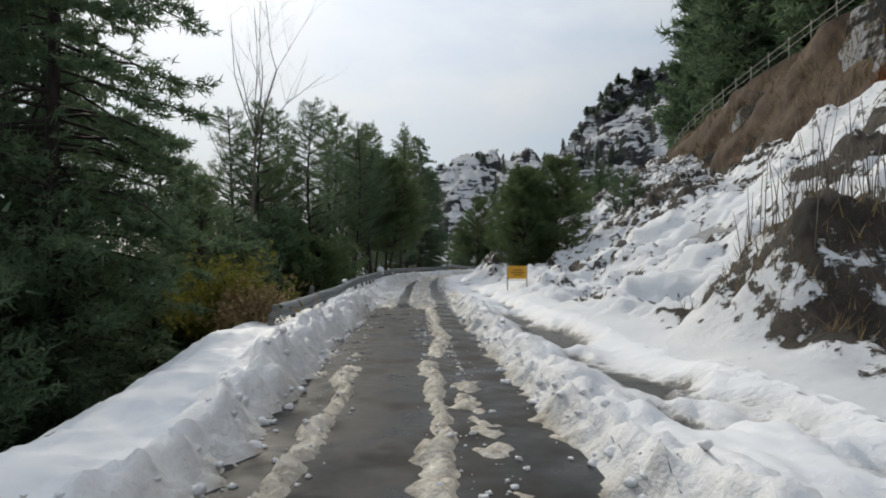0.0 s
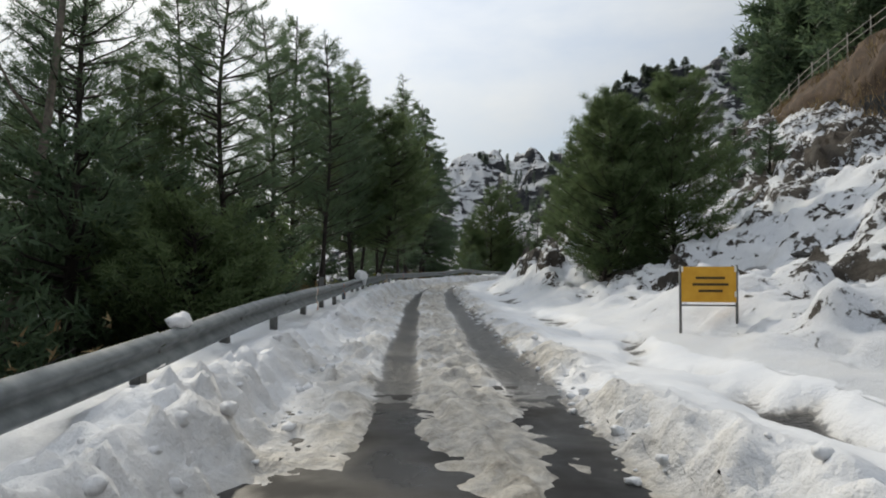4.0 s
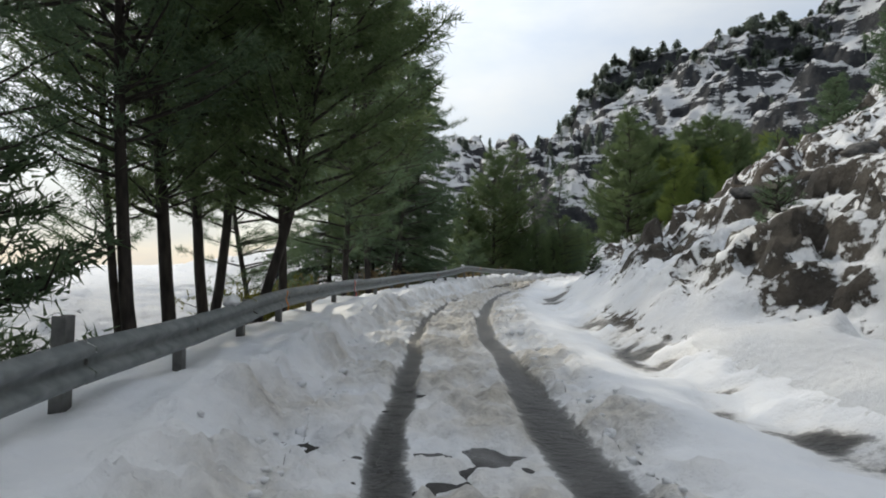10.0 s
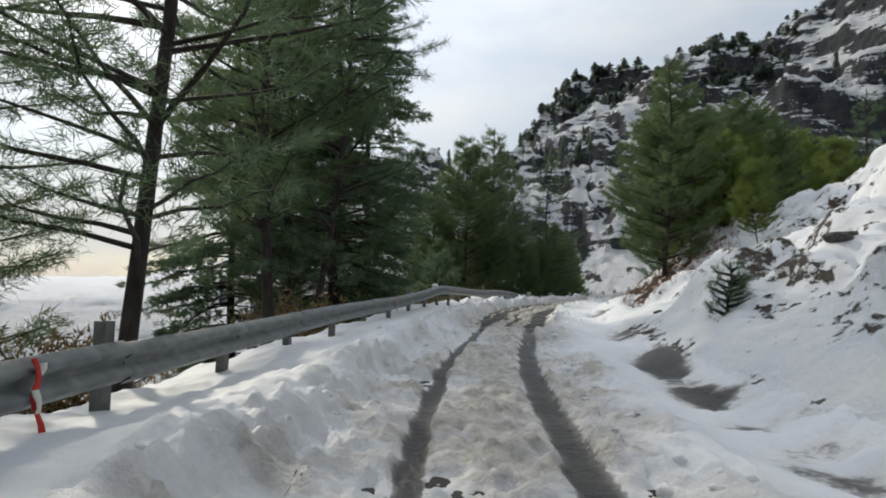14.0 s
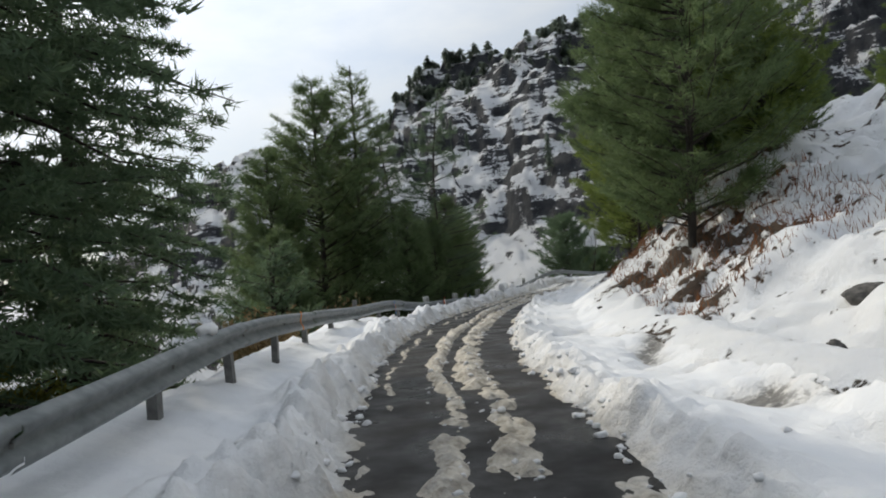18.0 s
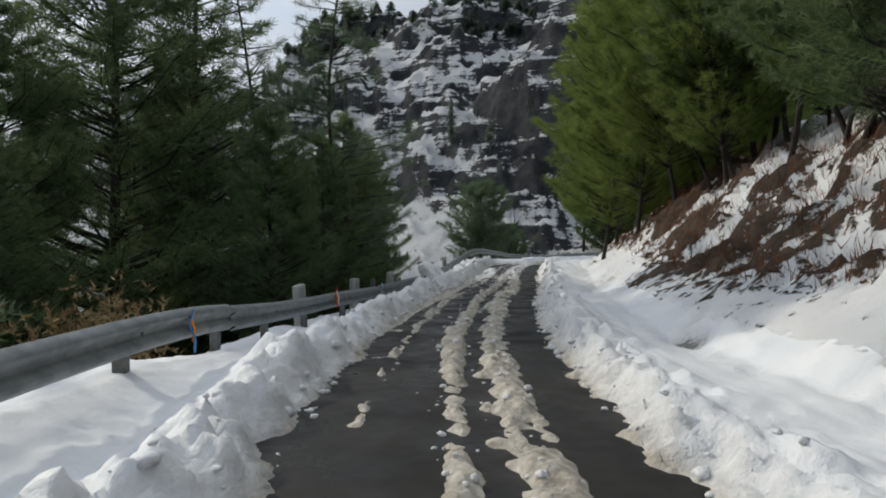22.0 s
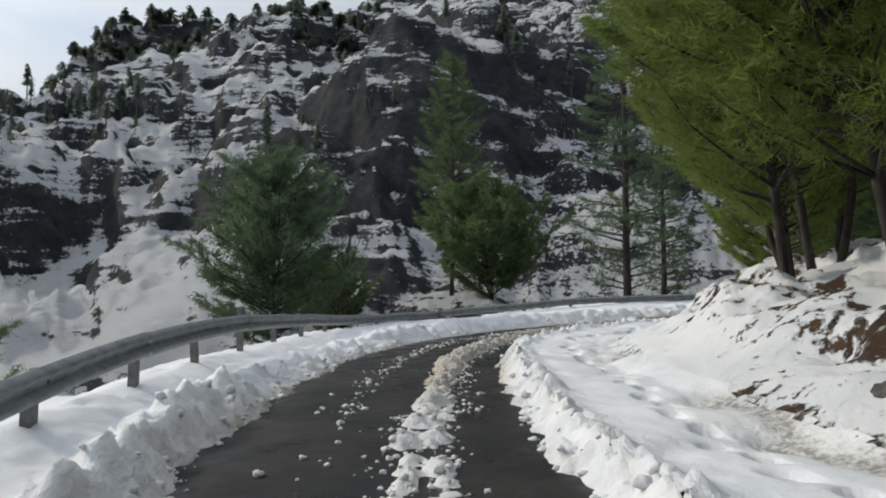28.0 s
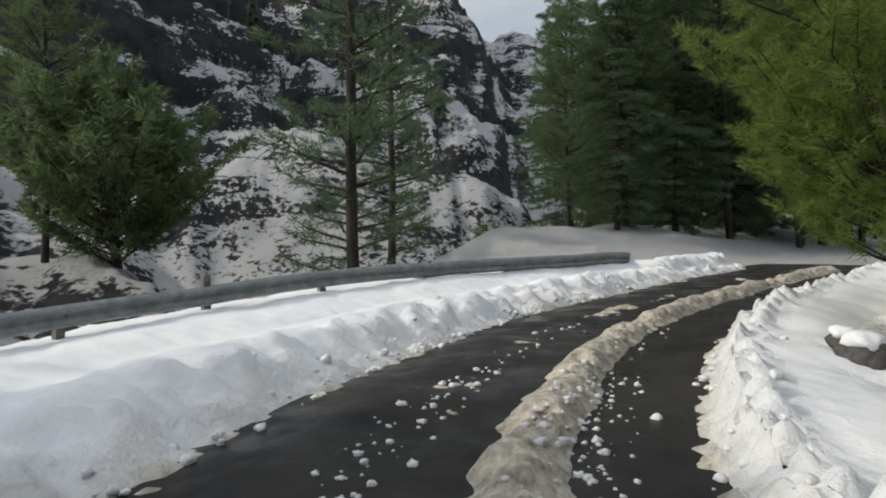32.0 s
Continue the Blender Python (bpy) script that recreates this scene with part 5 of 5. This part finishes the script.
def bare_tree(name, high, seed, label, m, mat=BARK, size=1.0):
    """A leafless tree, branching three times."""
    rng = random.Random(seed)
    tree = base(name, m, label, "tree")
    twigs = []

    def grow(p, way, length, r, depth):
        pts, rad = [p], [r]
        for k in range(4):
            way = (way + Vector((rng.gauss(0, 0.13), rng.gauss(0, 0.13), 0.06))).normalized()
            p = p + way * length / 4
            pts.append(p)
            rad.append(r * (1 - 0.17 * (k + 1)))
        twigs.append((depth, tube([q[:] for q in pts], rad, 7 if depth == 0 else 4)))
        if depth < 3:
            for k in range((9, 5, 4)[depth]):
                i = rng.randint(1 if depth else 2, 4)
                side = Vector((rng.gauss(0, 1), rng.gauss(0, 1), rng.uniform(0.1, 0.8))).normalized()
                grow(pts[i], (way * 0.7 + side * 0.75).normalized(), length * rng.uniform(0.32, 0.52), rad[i] * 0.5, depth + 1)

    grow(Vector((0, 0, -0.3)), Vector((0.05, 0, 1)), high, 0.10 * size, 0)
    part("trunk", join([t for d, t in twigs if d == 0]), mat, tree)
    tagged(part("crown", join([t for d, t in twigs if d > 0]), mat, tree, "bare twigs"), kind="stuff")
    return tree


def on_land(x, y):
    return float(land(np.array([x]), np.array([y]))[0])


bare_tree("bare_tree", 11.5, 3, "slender leafless tree rising beyond the guardrail", pose(-7.5, 23.8, on_land(-7.5, 23.8), 0, 4, 0), TWIG)
bare_tree("bare_tree", 6.0, 6, "small leafless tree beside a pine at the bend", pose(32.4, 115.2, on_land(32.4, 115.2), 0, 0, 40), BARK, 1.1)
bare_tree("bare_tree", 2.6, 8, "small leafless sapling on the red earth bank", pose(*[float(q) for q in at_road(88.5, 5.4)], float(bank_relief(np.array([88.5]), np.array([5.4]))[0][0]), 0, -18, 10), BARK, 0.5)


def leafy_bush(m, reach, high, seed, mat, label, name="bush", n=2600):
    """A bush of thin stems and small leaves in clumps."""
    rng = np.random.default_rng(seed)
    ob = base(name, m, label, "bush")
    stems = []
    tips = rng.normal(0, 1, (26, 3)) * np.array([reach * 0.45, reach * 0.45, 0.0]) + np.array([0, 0, 1.0]) * rng.uniform(0.45, 1.0, (26, 1)) * high
    for t in tips:
        stems.append(tube([(0, 0, -0.2), tuple(t * np.array([0.4, 0.4, 0.6])), tuple(t)], [0.02, 0.014, 0.005], 4))
    tagged(part("stem", join(stems), BARK, ob), kind="stuff")
    k = rng.integers(0, len(tips), n)
    c = tips[k] * rng.uniform(0.45, 1.08, (n, 1)) + rng.normal(0, 0.16, (n, 3))
    c[:, 2] = np.maximum(c[:, 2], 0.05)
    tagged(part("foliage", needles(c, np.tile([[0, 0, 0.6]], (n, 1)), 5, 0.11, 0.016, rng, 1.0), mat, ob, smooth=False), kind="stuff")
    return ob


leafy_bush(pose(-4.5, 14.6, on_land(-4.5, 14.6) - 0.1), 1.4, 1.8, 2, BUSHY, "yellow-green leafy bush behind the snow bank")
leafy_bush(pose(-5.6, 16.4, on_land(-5.6, 16.4) - 0.2), 1.2, 1.7, 3, BUSHY, "yellow-green leafy bush behind the snow bank")
leafy_bush(pose(-3.6, 12.2, on_land(-3.6, 12.2)), 0.8, 1.1, 4, STRAW, "brown withered shrub by the end of the guardrail", n=900)
for k, (s, e) in enumerate(((4, -5.2), (8, -6.4), (20, -4.4), (26, -4.6), (33, -4.2), (39, -4.3), (50, -4.2), (54, -4.6), (61, -4.0), (67, -4.3), (74, -4.4), (79, -4.2))):
    x, y = at_road(s, e)
    leafy_bush(pose(float(x), float(y), on_land(float(x), float(y)), 0, 0, k * 50), 1.2, 1.3, 20 + k, STRAW if k % 3 else BUSHY, "low withered undergrowth below the guardrail", n=1000)

# ---- stones on the bank, with the snow thawed off them ----
rock_rng = random.Random(12)
rock_meshes = []
for k in range(9):
    v, f = lump(1.0, 0.8, 0.62, 40 + k, 0.42, 3)
    rock_meshes.append(mesh_of("rock", v, f, ROCK, True))
for k in range(105):
    zone = rock_rng.random()
    if zone < 0.15:
        s, e = rock_rng.choice((34, 38, 41, 46, 51, 57)) + rock_rng.gauss(0, 1.5), 3.6 + abs(rock_rng.gauss(1.6, 1.6))
    elif zone < 0.55:
        s, e = rock_rng.choice((rock_rng.uniform(2, 12), rock_rng.uniform(22, 30))), rock_rng.uniform(3.8, 12)
    else:
        s, e = rock_rng.uniform(58, 104), rock_rng.uniform(3.0, 6.5)
    size = rock_rng.choice((0.12, 0.16, 0.22, 0.3, 0.42, 0.55)) * rock_rng.uniform(0.7, 1.2) * (0.6 if s < 31 else 1.0 if s < 56 else 0.55) * min(1, (e - 2) / 3)
    x, y = at_road(s, e)
    z = float(bank_relief(np.array([s]), np.array([e]))[0][0])
    ob = tagged(new("rock", rock_meshes[k % 9]), "dark wet stone poking out of the snowy bank", "rock", "stones on the bank")
    ob.matrix_basis = pose(float(x), float(y), z - 0.22 * size, rock_rng.uniform(-15, 15), rock_rng.uniform(-25, 10), rock_rng.uniform(0, 360))
    ob.scale = (size, size, size * rock_rng.uniform(0.6, 1.0))

# two capped stones inside the bend
for x, y, k in ((38.2, 102.9, 0.15), (37.3, 102.95, 0.20)):
    s, e = near_road(np.array([x]), np.array([y]))
    z = float(snow_top(s, e)[0][0])
    ob = tagged(new("rock", rock_meshes[3]), "small dark stone under a cap of snow inside the bend", "rock", "stones on the bank")
    ob.matrix_basis = pose(x, y, z + 0.05, 0, 0, 40)
    ob.scale = (k, k, k * 1.3)
    snow_heap("snow_lump", pose(x + 0.02, y, z + 0.05 + 0.75 * k, 0, 0, 30), [(0, 0, 0, 0.85 * k, 0.8 * k, 0.5 * k), (0.9 * k, -0.5 * k, -0.7 * k, 0.8 * k, 0.7 * k, 0.6 * k)], int(x * 10), "cap of snow on a small stone")

x, y = 36.4, 101.9
s, e = near_road(np.array([x]), np.array([y]))
ob = tagged(new("rock", rock_meshes[5]), "rough dark boulder half buried in snow inside the bend", "rock", "stones on the bank")
ob.matrix_basis = pose(x, y, float(bank_relief(s, e)[0][0]) + 0.05, 10, 0, 70)
ob.scale = (0.42, 0.36, 0.42)

# ---- loose clods of snow along the banks and on the road ----
clod_rng = np.random.default_rng(31)
forms = [lump(1, 0.85, 0.7, 60 + k, 0.6, 2) for k in range(8)]


def clods(rows, name, label, dirt_shade):
    vs, fs, n = [], [], 0
    for k, (s, e, r) in enumerate(rows):
        v, f = forms[k % 8]
        x, y = at_road(s, e)
        z = max(float(snow_top(np.array([s]), np.array([e]))[0][0]), float(level(s, e)))
        a = k * 2.399
        c, d = math.cos(a), math.sin(a)
        q = v @ np.array([[c, d, 0], [-d, c, 0], [0, 0, 1.0]]) * r + np.array([float(x), float(y), z + 0.08 * r])
        vs.append(q)
        fs.append(f + n)
        n += len(q)
    v, f = np.vstack(vs), np.vstack(fs)
    return tagged(part(name, (v, f), SNOW, attrs=[("dirt_shade", np.full(len(v), dirt_shade))]), label, "snow", kind="stuff")


rows = []
for _ in range(3400):
    s = clod_rng.uniform(-2, 128)
    if 17 < s < 57 and clod_rng.random() < 0.25:
        continue
    left = clod_rng.random() < 0.55
    el = np.interp(s, [0, 10, 14, 58, 62, 75, 89, 96, 106, 122], [-1.0, -0.95, -0.9, -0.55, -0.5, -0.8, -0.85, -1.15, -1.65, -1.75])
    er = np.interp(s, [0, 14, 58, 62, 88, 94, 102, 122], [1.0, 1.1, 1.2, 1.25, 1.25, 0.95, 0.95, 1.0])
    e = el - clod_rng.gamma(2.0, 0.12) + 0.06 if left else er + clod_rng.gamma(2.0, 0.11) - 0.05
    rows.append((s, e, float(np.clip(clod_rng.gamma(2.0, 0.0115), 0.008, 0.055))))
clods(rows, "bank_clods", "lumps of snow crumbled along the ploughed banks", 0.30)
rows = []
for _ in range(1500):
    s = clod_rng.choice([clod_rng.uniform(-2, 16), clod_rng.uniform(58, 92), clod_rng.uniform(90, 124)])
    at = clod_rng.choice([-0.68, 0.28, 0.55]) if s < 30 else (clod_rng.choice([0.15, 0.6]) if s < 88 else (clod_rng.choice([-0.15, 0.2, -0.7]) if s < 105 else clod_rng.choice([0.3, 0.3, -0.75, -0.9])))
    rows.append((s, at + clod_rng.normal(0, 0.11), float(np.clip(clod_rng.gamma(2.0, 0.0085), 0.006, 0.040)) * (0.75 if s < 30 else 1.0)))
for _ in range(1700):
    s = clod_rng.uniform(92, 121)
    at = clod_rng.choice([-0.12, 0.22]) if s < 105 else clod_rng.choice([0.2, 0.35, 0.5, -0.7])
    rows.append((s, at + clod_rng.normal(0, 0.10), float(np.clip(clod_rng.gamma(2.0, 0.0085), 0.006, 0.036))))
clods(rows, "road_clods", "small dirty clods of slush scattered on wet asphalt", 0.50)

# ---- woods on the hill and on the mountain ----
hill_tree = conifer("pine_tree", 15, 0.8, 3.6, 51, FIR, "dark pine in the wood above the upper road", limbs=6, whorl=0.75, tufts=4.5, count=6, size=0.55, width=0.06)
stand(hill_tree, scatter(52, 52, 8, 78, 25.5, 40, 0.85, 1.25) + scatter(18, 53, 20, 84, 40, 62, 0.9, 1.2) + scatter(46, 54, 18, 80, 20.5, 26, 0.9, 1.35), "wood above the upper road")

wood_rng = np.random.default_rng(77)
tiers = []
wx, wy, wk = [], [], []
while len(wx) < 620:
    az, r = wood_rng.uniform(-8, 82), wood_rng.uniform(95, 268)
    if wood_rng.random() < 0.45:
        az, r = wood_rng.choice([13.0, 17.0, 22.0, 27.0, 33.0]) + wood_rng.normal(0, 2.2), wood_rng.uniform(205, 285)
    x, y = HUB[0] + r * math.sin(math.radians(az)), HUB[1] + r * math.cos(math.radians(az))
    if fbm(np.array([x * 0.02]), np.array([y * 0.02]), 3, 91)[0] < wood_rng.uniform(-0.3, 0.45):
        continue
    wx.append(x)
    wy.append(y)
    wk.append(wood_rng.choice([5.0, 7.0, 9.0, 12.0, 15.0]) * wood_rng.uniform(0.7, 1.05) * (0.5 + 0.35 * r / 260) * (0.5 if r > 200 else 0.95))
wz = land(np.array(wx), np.array(wy))
for x, y, z, k in zip(wx, wy, wz, wk):
    n = int(14 + k * 3)
    ridge = math.hypot(x - HUB[0], y - HUB[1]) > 205
    wide, slim = (wood_rng.uniform(0.28, 0.46), 0.30) if ridge else (wood_rng.uniform(0.11, 0.21), wood_rng.uniform(0.35, 0.7))
    tiers.append(tube([(x, y, z - 0.6), (x, y, z + k * 0.9)], [0.16, 0.04], 4)[0:2])
    h = wood_rng.uniform(wood_rng.uniform(0.1, 0.45), 1.0, n * 4) ** 0.9
    a = wood_rng.uniform(0, 2 * np.pi, n * 4)
    reach = ((1.04 - h) ** slim) * k * wide * wood_rng.uniform(0.3, 1.25, n * 4) + 0.12
    c = np.stack([x + 0.03 * k * np.sin(h * 5 + x), y + 0.03 * k * np.cos(h * 4 + y), z + h * k], 1)
    out = np.stack([np.cos(a) * reach, np.sin(a) * reach, -0.28 * reach], 1)
    side = np.stack([-np.sin(a), np.cos(a), 0 * a], 1) * (0.10 + 0.24 * reach)[:, None]
    up = np.array([0, 0, 0.06 * k])
    quad = np.stack([c + up, c + out + side, c + out * 1.25, c + out - side], 1).reshape(-1, 3)
    tiers.append((quad, np.arange(len(quad)).reshape(-1, 4)))
tagged(part("far_wood", join(tiers), HAZED_NEEDLES, smooth=False), "scattered conifers on the snowy mountain, needles paled for haze", "woods", kind="stuff")

# everything in the plan's units, brought to metres
for ob in [o for o in scene.objects if o.parent is None and o.type in ("MESH", "EMPTY")]:
    ob.matrix_basis = Matrix.Scale(SIZE, 4) @ ob.matrix_basis
